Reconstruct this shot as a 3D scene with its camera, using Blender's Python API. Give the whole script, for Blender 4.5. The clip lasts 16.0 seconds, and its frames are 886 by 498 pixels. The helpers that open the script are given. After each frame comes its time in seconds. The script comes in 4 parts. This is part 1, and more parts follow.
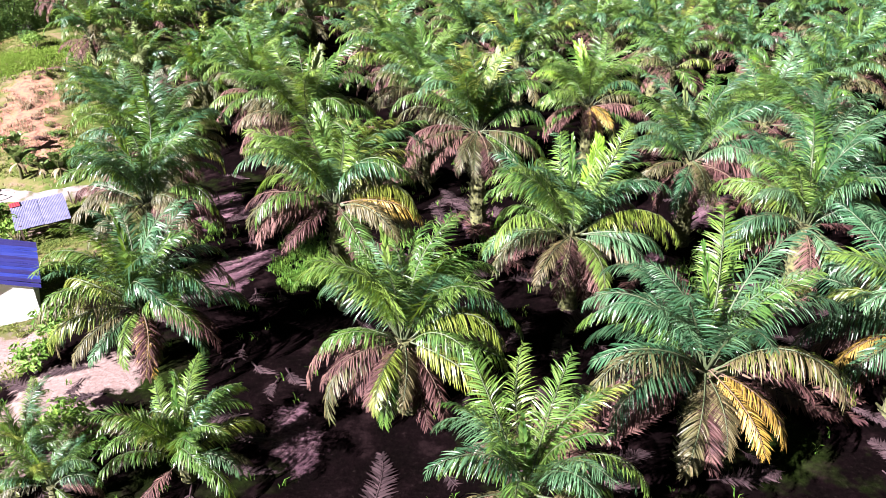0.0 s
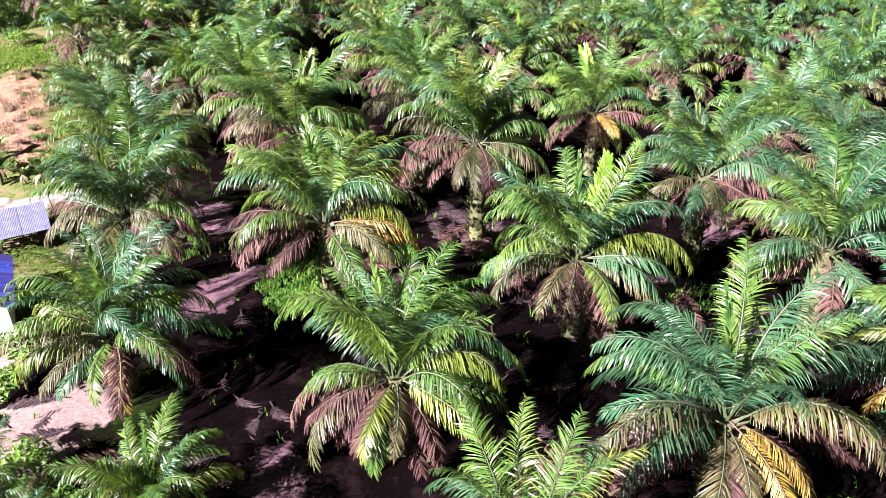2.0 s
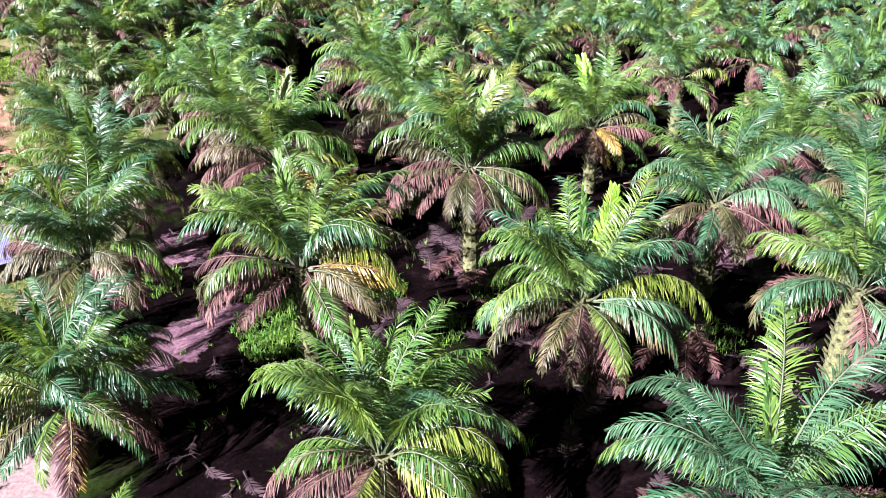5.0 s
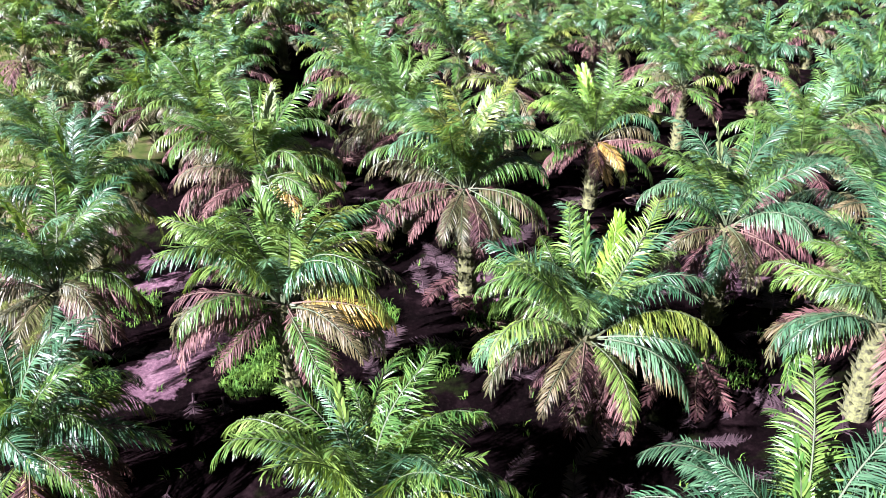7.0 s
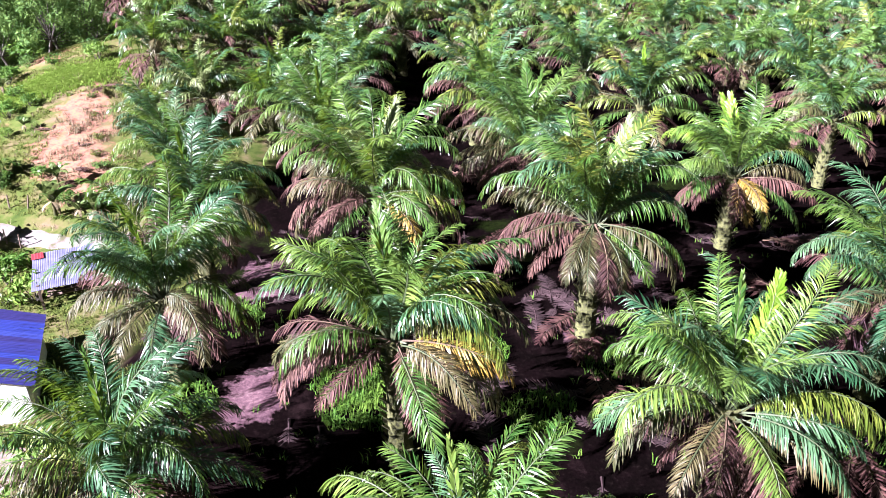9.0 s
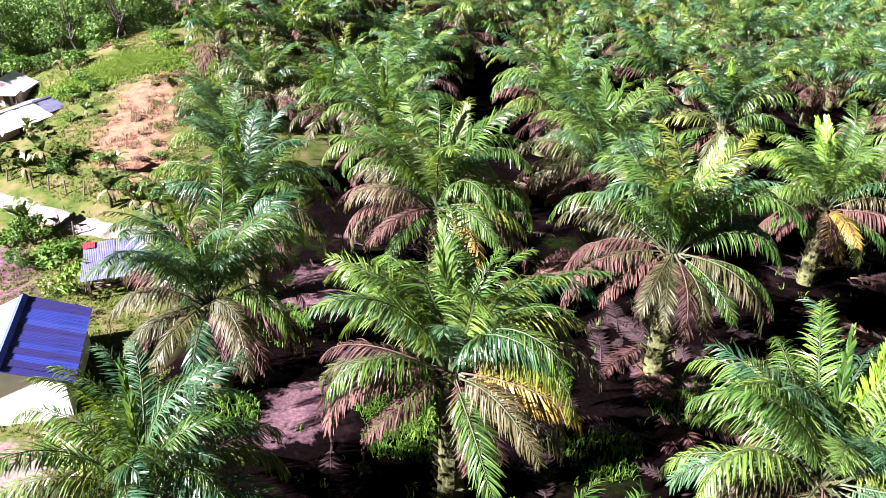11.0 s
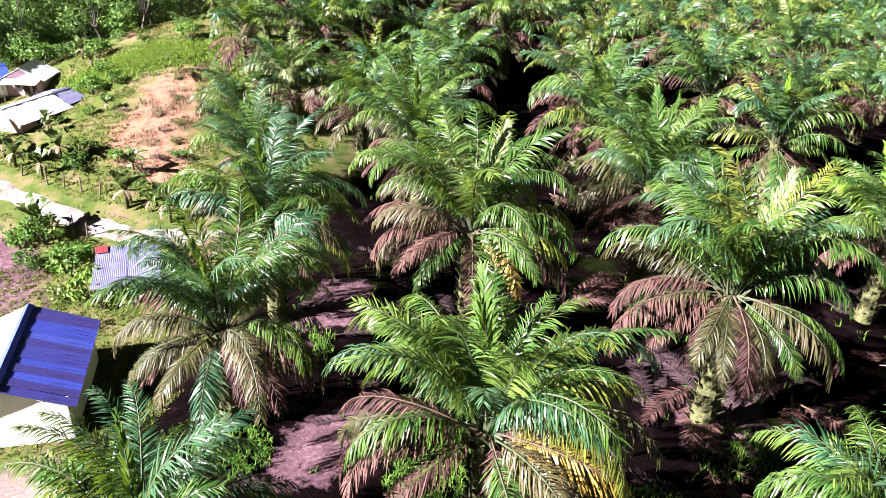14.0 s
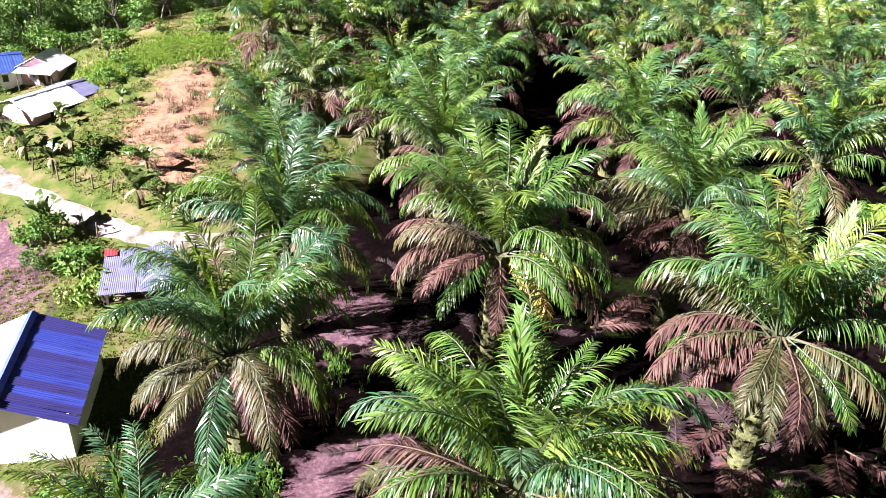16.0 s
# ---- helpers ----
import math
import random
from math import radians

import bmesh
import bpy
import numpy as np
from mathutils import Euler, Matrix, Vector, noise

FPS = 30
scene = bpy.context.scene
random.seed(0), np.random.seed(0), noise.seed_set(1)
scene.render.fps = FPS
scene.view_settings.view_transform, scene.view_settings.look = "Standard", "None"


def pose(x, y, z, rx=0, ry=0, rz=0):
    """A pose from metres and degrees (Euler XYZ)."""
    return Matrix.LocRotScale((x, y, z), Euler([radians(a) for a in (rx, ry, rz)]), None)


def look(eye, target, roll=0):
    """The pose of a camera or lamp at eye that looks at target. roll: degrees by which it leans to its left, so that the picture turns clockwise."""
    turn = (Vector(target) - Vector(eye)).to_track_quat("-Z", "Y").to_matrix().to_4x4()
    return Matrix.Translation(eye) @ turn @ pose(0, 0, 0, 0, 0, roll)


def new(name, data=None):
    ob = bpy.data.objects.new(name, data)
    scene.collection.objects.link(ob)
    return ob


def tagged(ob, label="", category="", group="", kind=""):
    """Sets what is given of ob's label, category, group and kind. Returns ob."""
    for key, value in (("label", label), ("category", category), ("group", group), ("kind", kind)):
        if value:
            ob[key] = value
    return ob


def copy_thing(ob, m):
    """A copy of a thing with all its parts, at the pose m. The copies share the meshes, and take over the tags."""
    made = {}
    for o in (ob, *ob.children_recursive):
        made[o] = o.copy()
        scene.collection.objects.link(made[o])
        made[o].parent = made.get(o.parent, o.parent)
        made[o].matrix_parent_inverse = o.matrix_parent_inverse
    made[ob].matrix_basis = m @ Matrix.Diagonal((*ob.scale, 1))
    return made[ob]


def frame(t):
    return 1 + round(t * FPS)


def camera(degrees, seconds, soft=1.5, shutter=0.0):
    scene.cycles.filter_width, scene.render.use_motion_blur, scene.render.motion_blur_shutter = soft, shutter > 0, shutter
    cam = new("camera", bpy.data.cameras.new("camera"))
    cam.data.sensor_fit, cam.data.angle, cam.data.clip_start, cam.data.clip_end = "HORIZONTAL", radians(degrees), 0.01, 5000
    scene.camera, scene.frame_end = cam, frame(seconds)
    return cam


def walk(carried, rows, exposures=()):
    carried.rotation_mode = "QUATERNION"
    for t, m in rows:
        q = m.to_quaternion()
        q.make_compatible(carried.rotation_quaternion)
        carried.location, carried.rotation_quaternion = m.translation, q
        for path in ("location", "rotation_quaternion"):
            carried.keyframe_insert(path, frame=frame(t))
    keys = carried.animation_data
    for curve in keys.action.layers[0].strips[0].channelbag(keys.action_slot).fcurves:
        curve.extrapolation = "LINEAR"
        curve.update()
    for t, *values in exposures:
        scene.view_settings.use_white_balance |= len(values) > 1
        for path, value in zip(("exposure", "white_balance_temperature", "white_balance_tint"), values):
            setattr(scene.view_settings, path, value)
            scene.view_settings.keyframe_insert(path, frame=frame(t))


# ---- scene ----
cam = camera(59.4, 16.0, soft=0.6)
PATH = [
    (0, (1.180, 1.619, 16.558), (1.0766, 3.3831, 15.6217), -1.84),
    (0.5, (1.201, 2.139, 16.558), (1.0960, 3.9017, 15.6197), -1.66),
    (1, (1.210, 2.670, 16.556), (1.1059, 4.4313, 15.6135), -1.51),
    (1.5, (1.203, 3.186, 16.573), (1.1010, 4.9445, 15.6262), -1.39),
    (2, (1.178, 3.704, 16.602), (1.0763, 5.4612, 15.6517), -1.44),
    (2.5, (1.148, 4.205, 16.639), (1.0485, 5.9612, 15.6868), -1.49),
    (3, (1.114, 4.694, 16.679), (1.0193, 6.4477, 15.7225), -1.62),
    (3.5, (1.099, 5.195, 16.697), (1.0074, 6.9486, 15.7393), -1.71),
    (4, (1.104, 5.691, 16.714), (1.0142, 7.4431, 15.7541), -1.84),
    (6.5, (1.252, 8.216, 16.770), (1.1706, 9.9665, 15.8064), -2.26),
    (7, (1.266, 8.686, 16.790), (1.1847, 10.4365, 15.8249), -2.26),
    (7.5, (1.260, 9.135, 16.825), (1.1710, 10.8856, 15.8610), -2.35),
    (8, (1.147, 9.610, 16.850), (1.0499, 11.3588, 15.8853), -2.30),
    (8.5, (0.792, 10.198, 16.800), (0.6373, 11.9472, 15.8417), -1.95),
    (9, (0.220, 10.847, 16.639), (-0.1028, 12.5797, 15.6933), -1.26),
    (9.5, (-0.290, 11.453, 16.457), (-0.6960, 13.1725, 15.5195), -0.36),
    (9.7, (-0.335, 11.601, 16.439), (-0.7544, 13.3170, 15.5014), -0.27),
    (12, (-0.861, 13.294, 16.223), (-1.3202, 14.9945, 15.2755), 0.71),
    (12.5, (-1.017, 13.627, 16.240), (-1.4837, 15.3232, 15.2882), 0.87),
    (13, (-1.196, 13.970, 16.261), (-1.6708, 15.6616, 15.3064), 1.11),
    (13.5, (-1.398, 14.342, 16.285), (-1.8842, 16.0276, 15.3250), 1.45),
    (14, (-1.607, 14.720, 16.301), (-2.1035, 16.4013, 15.3381), 1.72),
    (14.5, (-1.823, 15.107, 16.320), (-2.3296, 16.7821, 15.3520), 2.06),
    (15, (-2.048, 15.485, 16.337), (-2.5615, 17.1562, 15.3650), 2.37),
    (15.5, (-2.282, 15.868, 16.342), (-2.8028, 17.5349, 15.3676), 2.73),
    (16, (-2.518, 16.230, 16.344), (-3.0426, 17.8924, 15.3639), 3.12),
]
# the clip's camera drifts to a cooler, slightly lighter picture in the middle of the flight
EXPOSURES = [(0, 3.2, 6350, 12), (4, 3.22, 6050, 15), (7.5, 3.32, 5750, 19), (9.5, 3.24, 6050, 15), (12, 3.17, 6500, 10), (16, 3.17, 6450, 10)]
walk(cam, [(t, look(eye, target, roll)) for t, eye, target, roll in PATH], EXPOSURES)

# ---- light ----
SUN_FROM = Vector((-0.78, -0.63, 0.0)).normalized()
SUN_HEIGHT = radians(31)
world = bpy.data.worlds.new("sky")
scene.world = world
world.use_nodes = True
wn = world.node_tree
sky = wn.nodes.new("ShaderNodeTexSky")
sky.sky_type, sky.sun_disc = "NISHITA", False
sky.sun_elevation, sky.sun_rotation = SUN_HEIGHT, math.atan2(SUN_FROM.x, SUN_FROM.y)
wn.links.new(sky.outputs["Color"], wn.nodes["Background"].inputs["Color"])
wn.nodes["Background"].inputs["Strength"].default_value = 0.003
sun = new("sun", bpy.data.lights.new("sun", "SUN"))
sun.data.energy, sun.data.angle, sun.data.color = 5.0, radians(0.53), (1.0, 0.925, 0.975)
ray_in = SUN_FROM * math.cos(SUN_HEIGHT) + Vector((0, 0, math.sin(SUN_HEIGHT)))
sun.matrix_world = look(ray_in * 100, (0, 0, 0))


# ---- materials ----
def material(name, rough=0.8, metal=0.0, spec=0.5):
    m = bpy.data.materials.new(name)
    m.use_nodes = True
    t = m.node_tree
    b = t.nodes["Principled BSDF"]
    b.inputs["Roughness"].default_value, b.inputs["Metallic"].default_value = rough, metal
    b.inputs["Specular IOR Level"].default_value = spec
    return m, t, b


def node(t, kind, **inputs):
    n = t.nodes.new(kind)
    for k, v in inputs.items():
        n.inputs[k].default_value = v
    return n


def noise_tex(t, scale, detail=4.0, rough=0.6, where=None):
    n = node(t, "ShaderNodeTexNoise", Scale=scale, Detail=detail, Roughness=rough)
    if where is None:
        where = t.nodes.new("ShaderNodeTexCoord").outputs["Object"]
    t.links.new(where, n.inputs["Vector"])
    return n.outputs["Fac"]


def ramp(t, fac, stops, smooth="LINEAR"):
    r = t.nodes.new("ShaderNodeValToRGB")
    r.color_ramp.interpolation = smooth
    while len(r.color_ramp.elements) < len(stops):
        r.color_ramp.elements.new(0.5)
    for e, (p, c) in zip(r.color_ramp.elements, stops):
        e.position = p
        e.color = (*c, 1) if isinstance(c, tuple) else (c, c, c, 1)
    t.links.new(fac, r.inputs["Fac"])
    return r.outputs["Color"]


def mix(t, fac, a, b, how="MIX"):
    n = t.nodes.new("ShaderNodeMix")
    n.data_type, n.blend_type = "RGBA", how
    for sock, v in ((n.inputs[0], fac), (n.inputs[6], a), (n.inputs[7], b)):
        if isinstance(v, (int, float)):
            sock.default_value = v if sock.type == "VALUE" else (v, v, v, 1)
        elif isinstance(v, tuple):
            sock.default_value = (*v, 1)
        else:
            t.links.new(v, sock)
    return n.outputs[2]


def bump(t, b, fac, strength=0.4, distance=0.02):
    n = node(t, "ShaderNodeBump", Strength=strength, Distance=distance)
    t.links.new(fac, n.inputs["Height"])
    t.links.new(n.outputs["Normal"], b.inputs["Normal"])


def foliage(name, dark, light, tip, rough=0.4, through_light=0.22, spec=0.5, glow=None):
    """Leaf blades: colour differs from frond to frond and from leaflet to leaflet, some light passes through."""
    m, t, b = material(name, rough, 0.0, spec)
    info, geo = t.nodes.new("ShaderNodeObjectInfo"), t.nodes.new("ShaderNodeNewGeometry")
    per_leaf = ramp(t, geo.outputs["Random Per Island"], [(0.0, dark), (0.75, light), (1.0, tip)])
    per_frond = ramp(t, info.outputs["Random"], [(0.0, dark), (0.5, light), (1.0, tip)])
    col = mix(t, 0.5, per_leaf, per_frond)
    col = mix(t, ramp(t, noise_tex(t, 1.3, 3), [(0.42, 0.0), (0.75, 0.6)]), col, tip)
    t.links.new(col, b.inputs["Base Color"])
    tr = t.nodes.new("ShaderNodeBsdfTranslucent")
    t.links.new(mix(t, 0.65 if glow else 0.35, col, glow or tip), tr.inputs["Color"])
    sh = node(t, "ShaderNodeMixShader", Fac=through_light)
    t.links.new(b.outputs[0], sh.inputs[1])
    t.links.new(tr.outputs[0], sh.inputs[2])
    t.links.new(sh.outputs[0], t.nodes["Material Output"].inputs["Surface"])
    return m


LEAF = foliage("palm_leaf_green", (0.009, 0.033, 0.006), (0.034, 0.092, 0.018), (0.13, 0.185, 0.036), 0.31, 0.29, 0.36, (0.15, 0.23, 0.008))
LEAF_BLUE = foliage("palm_leaf_bluish", (0.006, 0.024, 0.0105), (0.021, 0.07, 0.031), (0.085, 0.15, 0.072), 0.33, 0.22, 0.34, (0.11, 0.21, 0.015))
LEAF_DEEP = foliage("palm_leaf_deep_green", (0.004, 0.017, 0.008), (0.014, 0.048, 0.022), (0.06, 0.11, 0.052), 0.33, 0.21, 0.34, (0.1, 0.18, 0.01))
LEAF_BRIGHT = foliage("palm_leaf_bright", (0.0175, 0.0525, 0.0125), (0.042, 0.1015, 0.0225), (0.11, 0.165, 0.035), 0.31, 0.31, 0.36, (0.16, 0.23, 0.01))
LEAF_YELLOW = foliage("palm_leaf_yellowing", (0.045, 0.08, 0.01), (0.095, 0.13, 0.016), (0.16, 0.17, 0.03), 0.4, 0.25)
LEAF_LIME = foliage("palm_leaf_young_lime", (0.07, 0.16, 0.008), (0.11, 0.215, 0.012), (0.15, 0.24, 0.03), 0.4)
LEAF_PALE = foliage("palm_leaf_pale_spear", (0.07, 0.11, 0.03), (0.105, 0.14, 0.045), (0.15, 0.17, 0.075), 0.5, 0.22, 0.3)
LEAF_OLIVE = foliage("palm_leaf_old_olive", (0.02, 0.026, 0.008), (0.05, 0.054, 0.018), (0.1, 0.075, 0.036), 0.5, 0.2, 0.3)
LEAF_DEAD = foliage("palm_leaf_dead", (0.015, 0.0045, 0.006), (0.05, 0.0195, 0.02), (0.125, 0.068, 0.054), 0.7, 0.1, 0.2)
# dead-frond brown darkened to put shade on the ground between the stems
LEAF_SHADE_LITTER = foliage("palm_leaf_litter_shade", (0.006, 0.0035, 0.004), (0.0225, 0.012, 0.014), (0.065, 0.04, 0.0425), 0.8, 0.05, 0.2)
LEAF_GOLD = foliage("palm_leaf_gold", (0.08, 0.04, 0.012), (0.18, 0.115, 0.018), (0.26, 0.18, 0.03), 0.5, 0.2)
LEAF_BUSH = foliage("bush_leaf", (0.024, 0.068, 0.01), (0.058, 0.135, 0.018), (0.13, 0.2, 0.028), 0.55, 0.25, 0.2)
LEAF_TREE = foliage("tree_leaf", (0.016, 0.052, 0.012), (0.055, 0.125, 0.026), (0.16, 0.23, 0.055), 0.6, 0.3, 0.15)
GRASS = foliage("grass_blade", (0.056, 0.084, 0.014), (0.098, 0.126, 0.0245), (0.168, 0.161, 0.056), 0.7, 0.3, 0.1)
GRASS_LIME = foliage("lime_grass_blade", (0.056, 0.126, 0.0105), (0.098, 0.175, 0.0175), (0.1575, 0.21, 0.042), 0.7, 0.3, 0.1)
STRAW = foliage("dry_stalk", (0.084, 0.0595, 0.0315), (0.147, 0.112, 0.0595), (0.21, 0.175, 0.105), 0.7)
LEAF_BANANA = foliage("banana_leaf", (0.0245, 0.056, 0.0105), (0.056, 0.098, 0.0175), (0.112, 0.126, 0.0455), 0.4)


def simple(name, stops, scale=8.0, rough=0.8, metal=0.0, relief=0.3, deep=0.01):
    m, t, b = material(name, rough, metal)
    f = noise_tex(t, scale, 6)
    t.links.new(ramp(t, f, stops), b.inputs["Base Color"])
    bump(t, b, f, relief, deep)
    return m


RACHIS = simple("frond_rachis", [(0.3, (0.018, 0.03, 0.009)), (0.7, (0.04, 0.052, 0.018))], 6, 0.7)
RACHIS_DEAD = simple("frond_rachis_dry", [(0.3, (0.03, 0.016, 0.01)), (0.7, (0.075, 0.045, 0.025))], 6, 0.85)
BARK = simple("palm_trunk_bark", [(0.3, (0.016, 0.015, 0.005)), (0.7, (0.095, 0.1, 0.028))], 9, 0.9, 0, 0.8, 0.04)
WOOD = simple("tree_bark", [(0.3, (0.02, 0.016, 0.012)), (0.7, (0.07, 0.06, 0.05))], 5, 0.85)


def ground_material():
    m, t, b = material("shade_darkened_soil", 0.95, 0.0, 0.0)
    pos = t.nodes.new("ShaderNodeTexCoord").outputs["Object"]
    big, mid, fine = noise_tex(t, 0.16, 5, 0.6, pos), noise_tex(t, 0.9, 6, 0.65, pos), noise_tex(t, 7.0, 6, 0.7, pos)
    # palm shade is put into the soil and litter colours: nearly black browns
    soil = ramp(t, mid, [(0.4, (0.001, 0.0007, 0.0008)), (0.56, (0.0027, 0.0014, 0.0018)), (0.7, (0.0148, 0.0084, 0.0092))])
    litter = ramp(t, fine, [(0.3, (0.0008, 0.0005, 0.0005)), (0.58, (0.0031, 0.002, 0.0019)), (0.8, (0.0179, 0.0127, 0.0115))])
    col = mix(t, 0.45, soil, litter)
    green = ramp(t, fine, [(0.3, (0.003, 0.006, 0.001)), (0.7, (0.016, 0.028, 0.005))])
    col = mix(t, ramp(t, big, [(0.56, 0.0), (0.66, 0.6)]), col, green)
    # open hillside in the north-west: grass with one bare face
    sep = t.nodes.new("ShaderNodeSeparateXYZ")
    t.links.new(pos, sep.inputs[0])
    west = node(t, "ShaderNodeMapRange", **{"From Min": -16.0, "From Max": -19.5})
    t.links.new(sep.outputs["X"], west.inputs["Value"])
    meadow = ramp(t, mid, [(0.32, (0.035, 0.056, 0.014)), (0.46, (0.063, 0.084, 0.021)), (0.56, (0.1015, 0.098, 0.0385)), (0.68, (0.147, 0.1085, 0.07))])
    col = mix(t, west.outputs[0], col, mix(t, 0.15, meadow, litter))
    bare = ramp(t, mix(t, 0.35, noise_tex(t, 2.2, 5, 0.6, pos), fine), [(0.37, (0.065, 0.06, 0.0225)), (0.42, (0.13, 0.065, 0.045)), (0.48, (0.18, 0.0925, 0.07)), (0.55, (0.2, 0.125, 0.07)), (0.6, (0.18, 0.09, 0.075)), (0.7, (0.23, 0.15, 0.12))])
    earth_and_sun = ramp(t, mix(t, 0.5, mid, fine), [(0.36, (0.03, 0.016, 0.022)), (0.5, (0.085, 0.047, 0.058)), (0.64, (0.18, 0.115, 0.125))])
    sand = ramp(t, fine, [(0.3, (0.09, 0.06, 0.052)), (0.7, (0.2, 0.15, 0.14))])
    for (x, y, long, wide, turn), tone in (*((p, bare) for p in BARE_FACES), *((p, sand) for p in SAND), *((p, earth_and_sun) for p in EARTH_AND_SUN)):
        col = mix(t, patch(t, pos, mid, x, y, long, wide, turn), col, tone)
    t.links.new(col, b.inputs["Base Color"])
    bump(t, b, mix(t, 0.5, mid, fine), 0.6, 0.07)
    return m


def patch(t, pos, mid, x, y, long, wide, turn):
    """A ragged-edged oval for bare earth and painted sun patches, long along +y turned by so many degrees."""
    place = node(t, "ShaderNodeMapping")
    place.vector_type = "TEXTURE"
    place.inputs["Location"].default_value = (x, y, 0)
    place.inputs["Rotation"].default_value = (0, 0, radians(turn))
    place.inputs["Scale"].default_value = (wide, long, 60)
    t.links.new(pos, place.inputs["Vector"])
    far = node(t, "ShaderNodeVectorMath")
    far.operation = "LENGTH"
    t.links.new(place.outputs[0], far.inputs[0])
    edge = node(t, "ShaderNodeMath")
    edge.operation = "MULTIPLY_ADD"
    t.links.new(mid, edge.inputs[0])
    edge.inputs[1].default_value = 3.4
    t.links.new(far.outputs["Value"], edge.inputs[2])
    n = node(t, "ShaderNodeMapRange", **{"From Min": 2.8, "From Max": 2.5})
    t.links.new(edge.outputs[0], n.inputs["Value"])
    return n.outputs[0]


BARE_FACES = [(-28.2, 49.6, 5.6, 1.7, 27), (-27.6, 47.0, 2.4, 1.9, 60), (-25.2, 45.2, 1.7, 1.1, 30), (-36.6, 60.0, 2.2, 1.3, 10), (-34.4, 49.6, 1.0, 0.5, -60)]
# the first three are brown earth, the rest sunlight painted on the ground
EARTH_AND_SUN = [(-26.6, 35.6, 2.2, 1.3, 20), (-28.6, 37.6, 1.8, 1.0, 0), (-30.5, 38.6, 1.6, 1.0, 30), (-9.5, 31.0, 2.7, 1.15, -14), (-4.6, 19.6, 1.3, 0.9, 20), (12.5, 37.0, 1.8, 1.4, 0), (1.6, 35.6, 1.5, 1.3, 0), (-12.4, 37.6, 2.0, 1.2, 0), (8.6, 30.8, 1.4, 1.0, 0)]
SAND = [(-42.6, 58.4, 3.6, 0.7, -70), (-37.5, 47.4, 1.6, 0.7, -14), (-13.4, 20.6, 2.6, 1.6, 20), (-17.6, 26.4, 2.4, 1.6, 10), (-11.6, 22.6, 1.2, 1.0, 0)]
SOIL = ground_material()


# ---- small mesh helpers ----
def mesh(name, verts, faces, mats, slots=None, smooth=False):
    me = bpy.data.meshes.new(name)
    me.from_pydata(verts, [], faces)
    for m in mats:
        me.materials.append(m)
    if slots is not None:
        me.polygons.foreach_set("material_index", slots)
    if smooth:
        me.polygons.foreach_set("use_smooth", [True] * len(faces))
    me.update()
    return me


def part(name, data, parent, label="", m=None):
    ob = new(name, data)
    ob.parent = parent
    if m is not None:
        ob.matrix_basis = m
    if label:
        tagged(ob, label)
    return ob


def from_bm(name, bm, mats, smooth=False):
    me = bpy.data.meshes.new(name)
    bm.to_mesh(me)
    bm.free()
    for m in mats:
        me.materials.append(m)
    if smooth:
        me.polygons.foreach_set("use_smooth", [True] * len(me.polygons))
    return me


def box(bm, x0, x1, y0, y1, z0, z1, mi=0, bevel=0.0):
    vs = [bm.verts.new(p) for p in ((x0, y0, z0), (x1, y0, z0), (x1, y1, z0), (x0, y1, z0), (x0, y0, z1), (x1, y0, z1), (x1, y1, z1), (x0, y1, z1))]
    for f in ((3, 2, 1, 0), (4, 5, 6, 7), (0, 1, 5, 4), (1, 2, 6, 5), (2, 3, 7, 6), (3, 0, 4, 7)):
        bm.faces.new([vs[i] for i in f]).material_index = mi
    return vs


# ---- the lie of the land ----
def step(a, b, v):
    u = min(1.0, max(0.0, (v - a) / (b - a)))
    return u * u * (3 - 2 * u)


def land(x, y):
    z = -0.05 * (min(y, 130) - 34) - 1.5 * step(2, 18, x) * step(40, 58, y) - 0.7 * step(10, 30, x)
    z -= 1.8 * step(-13.0, -18.5, x) * (1 - step(36, 48, y))
    z += 5.5 * math.exp(-((x + 32) / 13) ** 2 - ((y - 64) / (17 if y < 64 else 40)) ** 2)
    z -= 1.1 * math.exp(-((x + 38.5) / 4.2) ** 2 - ((y - 50.5) / 3.6) ** 2)
    return z + 0.16 * noise.noise((x * 0.11, y * 0.11, 3.0)) + 0.07 * noise.noise((x * 0.5, y * 0.5, 8.0))


def axis(lo, a, b, hi, fine):
    left = [a - (a - lo) * (i / 14) ** 2 for i in range(14, 0, -1)]
    mid = list(np.linspace(a, b, int((b - a) / fine) + 1))
    return left + mid + [b + (hi - b) * (i / 14) ** 2 for i in range(1, 15)]


XS, YS = axis(-1500, -70, 90, 1500, 0.8), axis(-1500, -10, 130, 2500, 0.8)
gv = [(x, y, land(x, y)) for y in YS for x in XS]
nx = len(XS)
gf = [(j * nx + i, j * nx + i + 1, (j + 1) * nx + i + 1, (j + 1) * nx + i) for j in range(len(YS) - 1) for i in range(nx - 1)]
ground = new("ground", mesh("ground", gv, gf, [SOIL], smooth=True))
tagged(ground, "reddish brown plantation soil with painted palm shade, leaf litter and grass", "ground", kind="structure")


